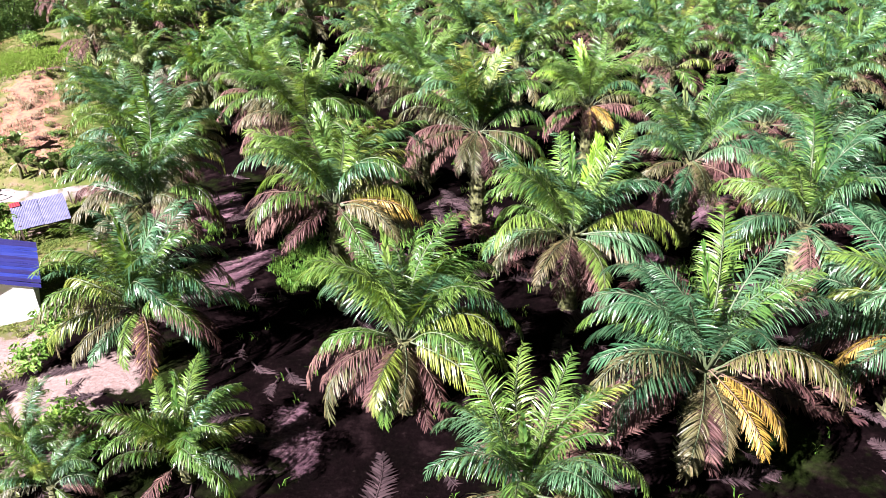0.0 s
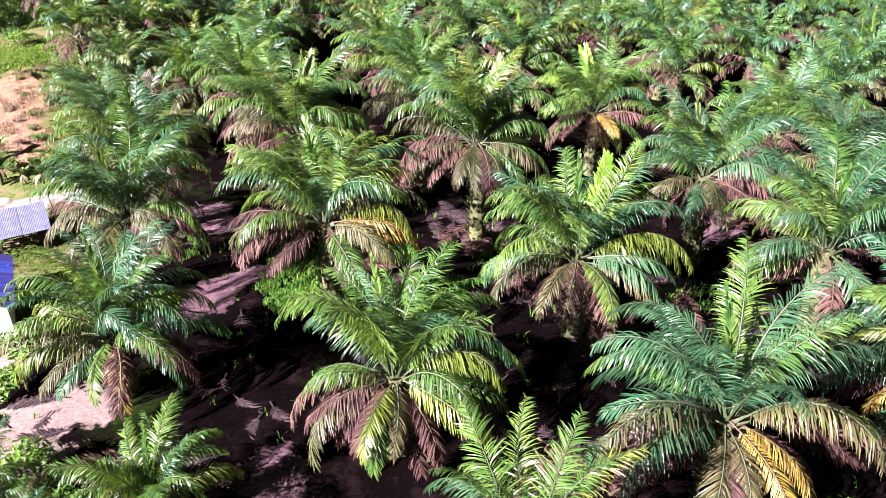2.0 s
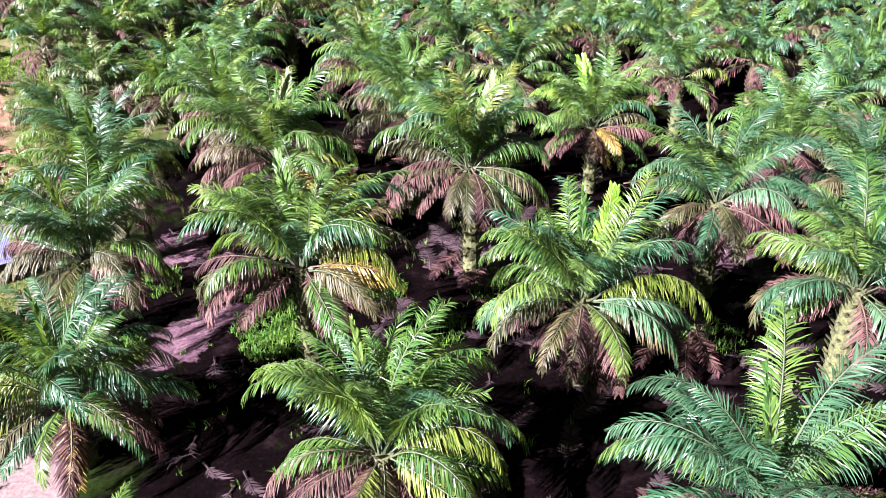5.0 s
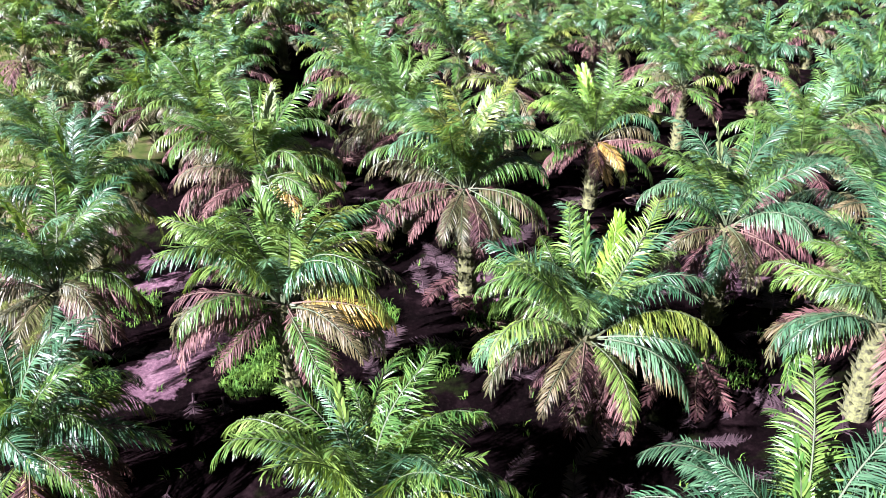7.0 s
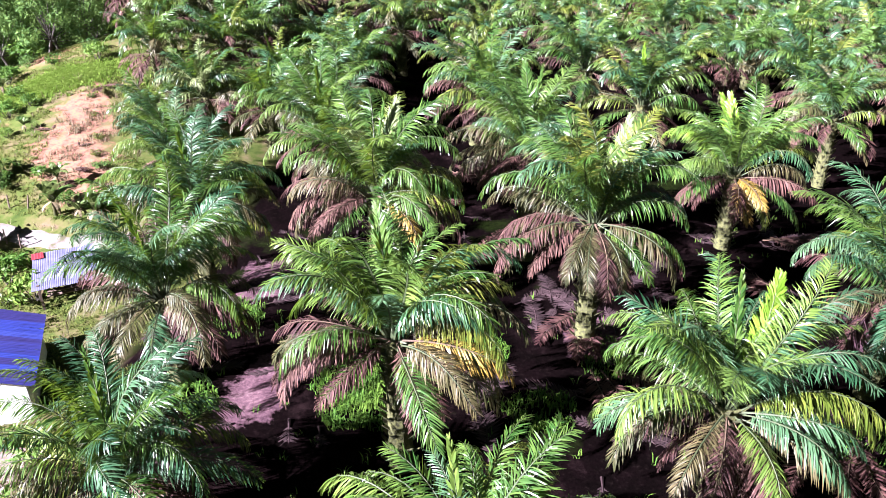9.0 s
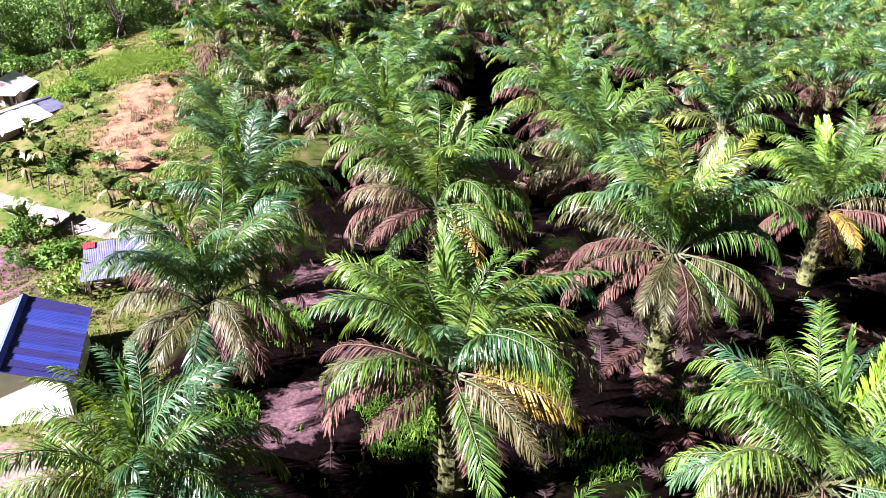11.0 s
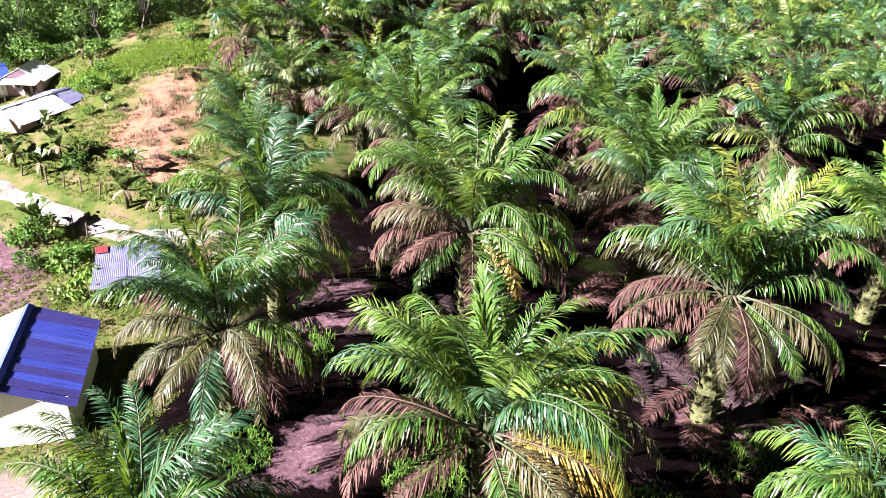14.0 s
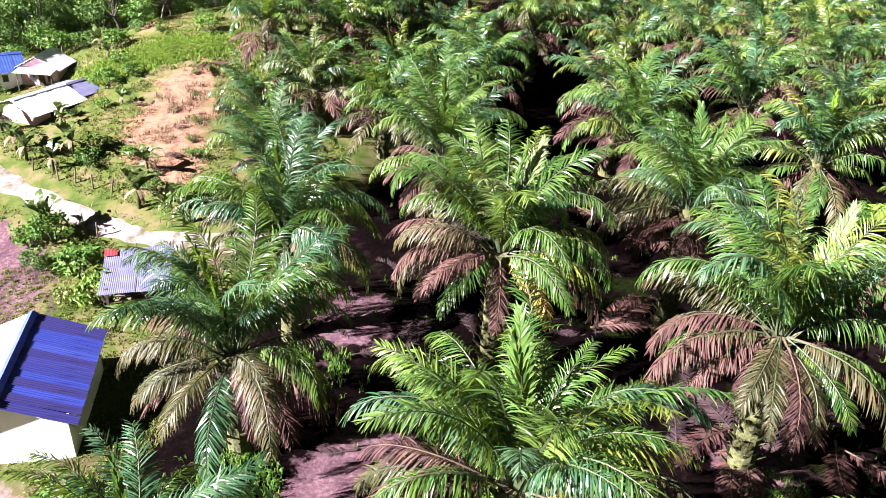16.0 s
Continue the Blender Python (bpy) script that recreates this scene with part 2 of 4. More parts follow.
# ---- palm fronds ----
def frond_mesh(name, seed, length, elev, bend, leaf_len, pairs, leaf, rib, fine=True, droop=0.5, spread=1.0, plume=0.5, side_bend=0.0, broad=1.0):
    """One feather leaf growing from the origin along +x: a tapered rib and two ranks of narrow drooping leaflets."""
    rng = random.Random(seed)
    n = 14
    pts, tans = [Vector((0, 0, 0))], []
    for i in range(n + 1):
        s = i / n
        a = elev - bend * s ** 1.8
        yaw = side_bend * s * s
        d = Vector((math.cos(a) * math.cos(yaw), math.cos(a) * math.sin(yaw), math.sin(a)))
        tans.append(d)
        if i < n:
            pts.append(pts[-1] + d * (length / n))
    verts, faces, slots = [], [], []

    def at(s):
        u = min(s, 0.9999) * n
        i = int(u)
        return pts[i].lerp(pts[i + 1], u - i), tans[i].lerp(tans[i + 1], u - i).normalized()

    for i in range(0, n + 1, 1 if fine else 2):
        s = i / n
        t = tans[i]
        side = t.cross(Vector((0, 0, 1)))
        side = side.normalized() if side.length > 1e-3 else Vector((0, 1, 0))
        up = side.cross(t)
        w = 0.045 * (1 - s) ** 0.8 * (1.0 if s > 0.05 else 1.6) + 0.008
        base = len(verts)
        verts += [pts[i] + side * w * 0.7, pts[i] - side * w * 0.7, pts[i] + up * w * 0.7]
        if i:
            for k in range(3):
                k2 = (k + 1) % 3
                faces.append((base - 3 + k, base - 3 + k2, base + k2, base + k))
                slots.append(1)
    for k in range(pairs):
        s = 0.13 + 0.87 * ((k + 0.5) / pairs)
        for sgn in (-1, 1):
            ss = s + rng.uniform(-0.3, 0.3) / pairs
            if rng.random() < 0.07:
                continue
            p, t = at(ss)
            side = t.cross(Vector((0, 0, 1)))
            side = side.normalized() if side.length > 1e-3 else Vector((0, 1, 0))
            up = side.cross(t)
            size = leaf_len * min(1.0, 0.35 + 2.6 * (ss - 0.1)) * (1.0 - 0.62 * max(0.0, (ss - 0.5) / 0.5) ** 1.5) * rng.uniform(0.72, 1.12)
            fwd = radians(64 - 28 * ss + rng.uniform(-11, 11)) if spread else 0
            lift = plume * rng.choice((-0.5, 0.15, 0.6)) + rng.uniform(-0.07, 0.07)
            d = (side * sgn * math.sin(fwd) * spread + t * math.cos(fwd) + up * lift).normalized()
            width = (t - d * t.dot(d))
            width = (width.normalized() if width.length > 1e-3 else up)
            width.rotate(Matrix.Rotation(rng.uniform(-0.65, 0.65) + 0.25 * sgn, 3, d))
            w = broad * (0.0185 if fine else 0.031) * (0.7 + 0.5 * size / leaf_len) * rng.uniform(0.85, 1.2)
            hang = droop * rng.uniform(0.55, 1.4)
            cuts = ((0.2, 0.8), (0.48, 1.0), (0.76, 0.7)) if fine else ((0.25, 1.0), (0.65, 0.8))
            base = len(verts)
            q, dd, last = Vector(p), Vector(d), 0.0
            verts.append(Vector(p))
            for u, ww in cuts:
                q = q + dd * size * (u - last)
                dd = (d + Vector((0, 0, -1)) * hang * (u + 0.25) * 1.1).normalized()
                last = u
                verts += [q + width * w * ww, q - width * w * ww]
            q = q + dd * size * (1 - last)
            verts.append(q)
            faces.append((base, base + 2, base + 1))
            for c in range(len(cuts) - 1):
                faces.append((base + 1 + 2 * c, base + 2 + 2 * c, base + 4 + 2 * c, base + 3 + 2 * c))
            e = base + 2 * len(cuts)
            faces.append((e - 1, e, e + 1))
            slots += [0] * (len(cuts) + 1)
    return mesh(name, verts, faces, [leaf, rib], slots)


# class: start angle, bend (degrees), length, leaflet length, droop, plume
FROND = {
    "spear": (84, 14, 3.9, 0.6, 0.05, 0.25),
    "fan": (82, 24, 4.5, 0.72, 0.12, 0.12),
    "upright": (80, 74, 5.1, 0.9, 0.6, 0.4),
    "high": (68, 124, 5.0, 0.98, 1.2, 0.36),
    "arch": (44, 126, 4.7, 1.0, 1.5, 0.28),
    "low": (20, 100, 4.4, 0.98, 1.5, 0.26),
    "hang": (0, 80, 3.7, 0.92, 0.9, 0.28),
    "skirt": (-28, 46, 3.2, 0.84, 0.8, 0.28),
}
PAINT = {"green": LEAF, "blue": LEAF_BLUE, "deep": LEAF_DEEP, "bright": LEAF_BRIGHT, "yellow": LEAF_YELLOW, "lime": LEAF_LIME, "pale": LEAF_PALE, "olive": LEAF_OLIVE, "dead": LEAF_DEAD, "gold": LEAF_GOLD}
LIBRARY = {}


def frond(kind, paint, variant, fine):
    key = (kind, paint, variant, fine)
    if key not in LIBRARY:
        a, b, length, leaf_len, droop, plume = FROND[kind]
        seed = hash_of(kind) * 31 + variant * 7
        rng = random.Random(seed)
        LIBRARY[key] = frond_mesh("frond", seed, length * rng.uniform(0.94, 1.06), radians(a + rng.uniform(-5, 5)), radians(b + rng.uniform(-10, 10)),
                                  leaf_len, {"spear": 44, "fan": 96}.get(kind, 100 if fine else 54), PAINT[paint],
                                  RACHIS_DEAD if paint in ("dead", "gold") else RACHIS, fine, droop, {"spear": 0.3, "fan": 0.55}.get(kind, 1.0), plume, rng.uniform(-0.55, 0.55), {"spear": 2.0, "fan": 1.7}.get(kind, 1.0))
    return LIBRARY[key]


def hash_of(word):
    return sum(ord(c) * (i + 3) for i, c in enumerate(word))


def trunk_mesh(seed, height):
    """A stout stem ringed with old leaf bases."""
    rng = random.Random(seed)
    bm = bmesh.new()
    rows, ring = 9, 12
    vs = []
    for j in range(rows + 1):
        r = 0.44 - 0.07 * j / rows + rng.uniform(-0.025, 0.025)
        vs.append([bm.verts.new((r * math.cos(k * math.tau / ring), r * math.sin(k * math.tau / ring), (height + 0.2) * j / rows - 0.3)) for k in range(ring)])
    for j in range(rows):
        for k in range(ring):
            bm.faces.new((vs[j][k], vs[j][(k + 1) % ring], vs[j + 1][(k + 1) % ring], vs[j + 1][k]))
    bm.faces.new(vs[-1])
    count = int(18 * height)
    for i in range(count):
        a, z = i * 2.39996, 0.1 + (height - 0.1) * i / count
        o, up = Vector((math.cos(a), math.sin(a), 0)), Vector((0, 0, 1))
        s = Vector((-math.sin(a), math.cos(a), 0))
        p, q = o * 0.34 + up * z, o * (0.6 + rng.uniform(-0.08, 0.14)) + up * (z + rng.uniform(0.22, 0.4))
        a0 = [bm.verts.new(p + s * 0.13), bm.verts.new(p - s * 0.13), bm.verts.new(p - up * 0.12)]
        b0 = [bm.verts.new(q + s * 0.06), bm.verts.new(q - s * 0.06), bm.verts.new(q - up * 0.05)]
        for k in range(3):
            bm.faces.new((a0[k], a0[(k + 1) % 3], b0[(k + 1) % 3], b0[k]))
        bm.faces.new(b0)
    return from_bm("trunk", bm, [BARK])


TRUNKS = {}


def trunk(seed, height):
    key = (seed % 2, round(height * 4))
    if key not in TRUNKS:
        TRUNKS[key] = trunk_mesh(seed % 2, key[1] / 4)
    return TRUNKS[key]


# how the green fronds of one crown vary
MIXED = {
    "green": ("green", "green", "green", "blue", "blue", "bright"),
    "blue": ("blue", "blue", "blue", "deep", "green", "green", "bright"),
    "bright": ("bright", "bright", "bright", "green", "green", "blue", "blue", "yellow"),
    "deep": ("deep", "deep", "deep", "blue", "blue", "green", "bright"),
}


def palm(x, y, seed, crown=4.0, fine=True, size=1.0, tone="green", spear="green", dead=9, extra=(), fronds=46, label="", lean=0.0, pruned=False):
    """An oil palm whose crown springs at the height crown: stem, spear, spiral of fronds from upright to hanging, and a skirt of dried ones; pruned: few fronds on the south side. extra: (azimuth, class, paint)."""
    rng = random.Random(seed * 101 + 7)
    root = new("oil_palm")
    tagged(root, label or "oil palm with feathery green crown and dry brown lower fronds", "palm tree", "oil palms of the plantation")
    top = max(0.7, (crown - land(x, y)) / size)
    part("trunk", trunk(seed, top + 0.05), root, "stem ringed with old leaf bases")
    turn = rng.uniform(0, math.tau)
    part("spear", frond("spear", spear, seed % 2, fine), root, "young unopened spear leaf", pose(0, 0, top, rng.uniform(-7, 7), rng.uniform(-7, 7), rng.uniform(0, 360)))
    for i in range(1, fronds + dead + 1):
        u = i / fronds
        kind = "upright" if u < 0.34 else "high" if u < (0.6 if fine else 0.68) else "arch" if u < (0.8 if fine else 0.87) else "low" if u < 0.94 else "hang"
        paint = rng.choice(MIXED[tone])
        if 0.56 < u <= 0.8 and rng.random() < 0.36:
            paint = rng.choice(("olive", "olive", "yellow"))
        if 0.8 < u <= 1.0:
            paint = rng.choice((tone, tone, "olive", "dead"))
        name = ""
        if u > 1.0:
            kind, paint = rng.choice(("skirt", "hang")), rng.choice(("dead", "dead", "dead", "olive"))
            name = "dried brown hanging frond" if paint == "dead" else ""
        a = math.degrees(turn + i * 2.39996) + rng.uniform(-12, 12)
        if pruned and kind in ("high", "arch", "low") and abs((a + 270) % 360 - 180) < 44:
            continue
        k = rng.choice((rng.uniform(0.72, 0.95), rng.uniform(0.92, 1.1), rng.uniform(0.92, 1.1))) * (0.82 if u < 0.08 else 1.0)
        m = pose(0, 0, top - 0.25 * min(u, 1.2), 0, 0, a) @ pose(0.12 + 0.16 * min(u, 1), 0, 0, rng.uniform(-24, 24), rng.uniform(-9, 9), 0) @ Matrix.Diagonal((k, k, k, 1))
        part("frond", frond(kind, paint, rng.randrange(3), fine), root, name, m)
    for a, kind, paint in extra:
        k = rng.uniform(0.74, 1.0) if kind in ("skirt", "hang") else 1.0
        m = pose(0, 0, top - 0.1, 0, 0, a + rng.uniform(-6, 6)) @ pose(0.2, 0, 0, rng.uniform(-20, 20), rng.uniform(-10, 10), 0) @ Matrix.Diagonal((k, k, k, 1))
        part("frond", frond(kind, paint, 1, fine), root, {"dead": "dried brown hanging frond", "gold": "golden yellow dying frond", "lime": "bright lime young frond"}.get(paint, ""), m)
    root.matrix_basis = pose(x, y, land(x, y) - 0.05, lean, 0, 0) @ Matrix.Diagonal((size, size, size, 1))
    return root


# the palms by the flight line, one by one; azimuth -90 faces south
NEAR = [
    dict(x=-10.4, y=23.4, crown=3.0, seed=1, tone="blue", dead=4, size=0.80, extra=[(-78, "skirt", "gold"), (-92, "hang", "green"), (-10, "hang", "dead"), (8, "hang", "dead"), (-25, "low", "dead"), (-150, "low", "yellow"), (-165, "low", "olive"), (-135, "hang", "olive")]),
    dict(x=-1.2, y=20.9, crown=3.4, seed=2, tone="green", dead=3, size=0.82, extra=[(-172, "low", "dead"), (-158, "hang", "dead"), (-143, "hang", "dead"), (-150, "low", "olive"), (-128, "hang", "dead"), (-112, "hang", "yellow"), (-100, "hang", "dead"), (-82, "hang", "olive"), (-66, "skirt", "dead"), (-38, "low", "yellow"), (-22, "low", "olive"), (-8, "arch", "yellow"), (-120, "skirt", "dead"), (60, "high", "yellow")]),
    dict(x=6.9, y=18.2, crown=4.4, seed=3, tone="deep", dead=3, fronds=34, size=0.84, extra=[(-58, "hang", "gold"), (-34, "hang", "gold"), (-90, "skirt", "dead"), (-74, "skirt", "dead"), (-100, "hang", "olive"), (-165, "low", "dead"), (-152, "hang", "dead"), (-140, "low", "dead"), (14, "high", "yellow"), (2, "hang", "dead"), (-160, "arch", "blue"), (165, "high", "blue")]),
    dict(x=4.45, y=27.4, crown=3.6, seed=4, tone="green", dead=2, size=0.86, extra=[(-93, "skirt", "dead"), (-96, "hang", "dead"), (-122, "hang", "olive"), (-66, "hang", "green"), (-45, "low", "blue"), (-165, "hang", "dead"), (-178, "low", "blue"), (-155, "low", "olive"), (-14, "low", "blue"), (70, "fan", "lime"), (82, "fan", "lime")]),
    dict(x=-4.2, y=27.3, crown=5.0, seed=5, size=0.84, tone="bright", spear="bright", dead=1, extra=[(75, "fan", "bright"), (10, "high", "yellow"), (-6, "arch", "yellow"), (24, "high", "bright"), (-18, "low", "gold"), (-29, "low", "olive"), (-50, "skirt", "dead"), (-64, "hang", "dead"), (-150, "low", "dead"), (-162, "low", "olive"), (-174, "low", "olive"), (-126, "hang", "dead"), (-140, "low", "dead"), (165, "high", "bright")]),
    dict(x=0.95, y=35.0, crown=5.0, seed=6, tone="bright", spear="pale", dead=1, size=0.87, extra=[(-137, "hang", "dead"), (-122, "hang", "dead"), (-106, "hang", "olive"), (-90, "hang", "olive"), (-80, "skirt", "dead"), (-70, "hang", "dead"), (-58, "skirt", "dead"), (-46, "hang", "green"), (-30, "low", "olive"), (-18, "low", "dead"), (-158, "low", "olive"), (-172, "low", "dead"), (172, "low", "olive"), (100, "upright", "bright"), (140, "upright", "bright"), (50, "fan", "pale"), (150, "high", "bright")]),
    dict(x=7.1, y=44.2, crown=3.2, seed=7, size=0.84, tone="bright", spear="lime", dead=3, extra=[(100, "fan", "lime"), (60, "fan", "lime"), (150, "high", "lime"), (10, "high", "lime"), (-92, "skirt", "gold"), (-70, "hang", "gold"), (-60, "hang", "yellow"), (-140, "hang", "dead"), (-160, "low", "dead")]),
    dict(x=10.1, y=33.2, crown=4.2, seed=8, size=0.84, tone="blue", spear="pale", dead=4, fronds=46, extra=[(-50, "hang", "dead"), (-36, "low", "dead"), (-104, "skirt", "dead"), (-90, "hang", "olive"), (-70, "hang", "olive"), (-22, "low", "dead")]),
    dict(x=16.3, y=42.3, crown=2.7, seed=9, size=0.84, tone="bright", spear="lime", dead=6, extra=[(80, "upright", "lime"), (-30, "arch", "yellow"), (-150, "hang", "dead")]),
    dict(x=-7.1, y=36.5, crown=4.9, seed=10, tone="bright", spear="bright", dead=2, size=0.86, extra=[(-80, "upright", "pale"), (60, "fan", "pale"), (110, "upright", "bright"), (-150, "hang", "dead"), (-160, "low", "dead"), (-138, "hang", "dead"), (-168, "low", "olive"), (-122, "hang", "dead"), (-25, "low", "olive"), (-8, "low", "yellow"), (-40, "hang", "gold"), (20, "arch", "yellow")]),
    dict(x=-12.6, y=30.2, crown=3.8, seed=11, size=0.84, tone="blue", dead=3, extra=[(-6, "low", "dead"), (-18, "low", "dead"), (8, "low", "olive"), (-165, "low", "olive"), (-150, "hang", "olive"), (-135, "hang", "olive"), (-95, "hang", "olive"), (-40, "hang", "dead")]),
    dict(x=-14.3, y=36.2, crown=4.0, seed=12, size=0.84, tone="blue", dead=5, extra=[(-4, "low", "yellow"), (12, "arch", "yellow"), (-30, "hang", "dead"), (-160, "low", "olive")]),
    dict(x=2.1, y=14.2, crown=4.0, seed=13, tone="green", spear="bright", dead=1, size=0.65, fronds=26, extra=[(70, "upright", "bright"), (20, "upright", "yellow")]),
    dict(x=-7.1, y=17.6, crown=1.7, seed=14, tone="bright", dead=0, size=0.58, fronds=34, extra=[(90, "upright", "bright"), (40, "high", "bright"), (-40, "high", "bright"), (-130, "high", "bright")]),
    dict(x=-11.7, y=17.7, crown=1.8, seed=25, tone="bright", dead=0, size=0.40, fronds=26),
    dict(x=-10.2, y=16.3, crown=1.9, seed=26, tone="bright", dead=0, size=0.38, fronds=26),
    dict(x=12.8, y=27.4, crown=4.0, seed=15, size=0.84, tone="blue", dead=7, fronds=46, extra=[(175, "low", "olive"), (-165, "low", "green")]),
    dict(x=15.6, y=33.8, crown=4.0, seed=16, size=0.84, tone="deep", dead=7, fronds=40),
    dict(x=13.6, y=20.6, crown=4.0, seed=17, size=0.84, tone="deep", dead=8, fronds=46, extra=[(170, "hang", "dead"), (-175, "hang", "gold")]),
    dict(x=-1.8, y=41.6, crown=5.0, seed=18, size=0.84, tone="green", spear="bright", dead=5, extra=[(90, "fan", "bright"), (60, "upright", "bright"), (-90, "hang", "dead"), (-150, "low", "olive"), (-160, "hang", "dead")]),
    dict(x=-20.0, y=45.0, crown=2.4, seed=19, tone="blue", dead=6, size=0.71),
    dict(x=-21.4, y=52.2, crown=3.3, seed=20, tone="green", spear="pale", dead=7, size=0.71, extra=[(60, "high", "pale"), (200, "high", "pale"), (120, "upright", "pale"), (-60, "high", "pale"), (-100, "arch", "pale"), (-150, "high", "pale"), (10, "arch", "yellow"), (-30, "upright", "pale"), (-120, "upright", "pale"), (-90, "fan", "pale")]),
    dict(x=-24.6, y=51.6, crown=2.0, seed=21, tone="blue", dead=4, size=0.63),
    dict(x=-11.6, y=44.4, crown=4.2, seed=22, tone="green", dead=8, size=0.84, extra=[(20, "arch", "yellow")]),
    dict(x=-4.5, y=50.3, crown=4.1, seed=23, tone="green", dead=8, size=0.84),
    dict(x=3.5, y=52.6, crown=3.5, seed=24, size=0.84, tone="bright", spear="lime", dead=8, extra=[(20, "high", "yellow"), (140, "high", "yellow")]),
    dict(x=-14.5, y=60.0, crown=2.8, seed=27, size=0.84, tone="green", dead=8),
    dict(x=14.5, y=56.6, crown=1.9, seed=28, size=0.84, tone="green", spear="bright", dead=8),
    dict(x=0.4, y=60.2, crown=3.4, seed=29, size=0.84, tone="green", spear="pale", dead=8),
]
for p in NEAR:
    palm(fine=p["y"] < 46, pruned=p["y"] > 16, **p)

# the rows farther off
KINDS = [palm(400 + 10 * k, 60, 40 + k, land(400 + 10 * k, 60) + 4.0, False, tone=("bright", "green", "bright", "bright", "green")[k], spear=("green", "bright", "pale", "bright", "green")[k], dead=(8, 8, 9, 8, 8)[k], fronds=34) for k in range(5)]
far_rng = random.Random(5)
spots = [(p["x"], p["y"]) for p in NEAR]
for row in range(16):
    yy = 14 + row * 7.4
    for col in range(-8, 14):
        xx = 2.0 + (col + 0.5 * (row % 2)) * 8.6
        x, y = xx + far_rng.uniform(-1.0, 1.0), yy + far_rng.uniform(-1.0, 1.0)
        if row > 11 and not -8 < x < 36 or x < -17 - 0.55 * max(0, y - 42) or abs(x) > 14 + 0.62 * y or any((x - a) ** 2 + (y - b) ** 2 < 48 for a, b in spots):
            continue
        k = far_rng.randrange(4)
        if -16 < x < 8 and y > 48:
            k = (0, 2, 3, 2)[k]
        if x > 10 and k != 0:
            k = 4 if k < 3 else 1
        s = far_rng.uniform(0.88, 1.02)
        copy_thing(KINDS[k], pose(x, y, land(x, y) - 0.05, 0, 0, far_rng.uniform(0, 360)) @ Matrix.Diagonal((s, s, s, 1)))
        spots.append((x, y))
# unseen rows below the flight line, added for the shade they cast
for x, y in ((-14.5, 6.5), (-6.2, 5.8), (2.6, 5.2), (11.6, 8.0), (20.0, 10.0), (-10.4, -1.6), (-1.8, -2.2), (7.0, -2.0), (15.6, -1.4), (24.0, 1.5)):
    s = far_rng.uniform(0.86, 0.98)
    copy_thing(KINDS[far_rng.randrange(5)], pose(x, y, land(x, y) - 0.05, 0, 0, far_rng.uniform(0, 360)) @ Matrix.Diagonal((s, s, s, 1)))
    spots.append((x, y))
spots += [(-19.6, 48.6), (-18.2, 45.6)]
young = 0
for _ in range(600):
    x, y = far_rng.uniform(-34, -15), far_rng.uniform(44, 72)
    if x < -19.5 - 0.62 * (y - 43) or x < -33 or young > 26 or any((x - a) ** 2 + (y - b) ** 2 < 15 for a, b in spots):
        continue
    s = far_rng.uniform(0.62, 0.82)
    copy_thing(KINDS[(1, 1, 0, 2)[young % 4]], pose(x, y, land(x, y) - 0.3, 0, 0, far_rng.uniform(0, 360)) @ Matrix.Diagonal((s, s, s, 1)))
    spots.append((x, y))
    young += 1
for k, ob in enumerate(KINDS):
    ob.matrix_basis = pose(-20 + 9 * k, 106, land(-20 + 9 * k, 106))


# ---- road, huts and plants on the open slope ----
def sheet_metal(name, tones, streak):
    """Zinc with the reflected sky's blue put into its colour: tones differ by sheet, with streaks down the slope."""
    m, t, b = material(name, 0.5, 0.1, 0.4)
    info = t.nodes.new("ShaderNodeObjectInfo")
    own = ramp(t, info.outputs["Random"], tones)
    place = node(t, "ShaderNodeMapping")
    place.inputs["Scale"].default_value = (0.5, 7.0, 1.0)
    t.links.new(t.nodes.new("ShaderNodeTexCoord").outputs["Object"], place.inputs["Vector"])
    lines = noise_tex(t, 1.6, 5, 0.65, place.outputs[0])
    t.links.new(mix(t, ramp(t, lines, [(0.5, 0.0), (0.72, 0.75)]), own, streak), b.inputs["Base Color"])
    bump(t, b, lines, 0.2, 0.01)
    return m


# the blue stands for sky reflected in plain zinc
TIN_SKY_SHEEN = sheet_metal("zinc_sheet_sky_sheen", [(0.0, (0.04, 0.032, 0.15)), (0.3, (0.05, 0.045, 0.22)), (0.5, (0.04, 0.055, 0.33)), (0.8, (0.05, 0.075, 0.42)), (1.0, (0.085, 0.1, 0.36))], (0.02, 0.015, 0.07))
TIN_LIGHT = simple("pale_bluish_sheet", [(0.3, (0.06, 0.06, 0.12)), (0.7, (0.12, 0.12, 0.19))], 2.0, 0.6, 0.1, 0.1)
TIN_PALE = simple("bright_zinc_sheet", [(0.3, (0.62, 0.6, 0.68)), (0.7, (0.8, 0.78, 0.84))], 2.5, 0.6, 0.0, 0.1)
TIN_BLUE = simple("blue_painted_sheet", [(0.3, (0.024, 0.048, 0.2)), (0.7, (0.048, 0.088, 0.28))], 2.5, 0.4, 0.3, 0.1)
TIN_RED = simple("red_painted_sheet", [(0.3, (0.14, 0.012, 0.02)), (0.7, (0.22, 0.028, 0.036))], 3, 0.5)
WHITEWASH = simple("white_wall_paint", [(0.3, (0.74, 0.73, 0.74)), (0.7, (0.86, 0.85, 0.86))], 3, 0.8)
PINKWASH = simple("pale_pink_wall_paint", [(0.3, (0.32, 0.2, 0.23)), (0.7, (0.42, 0.29, 0.32))], 3, 0.8)
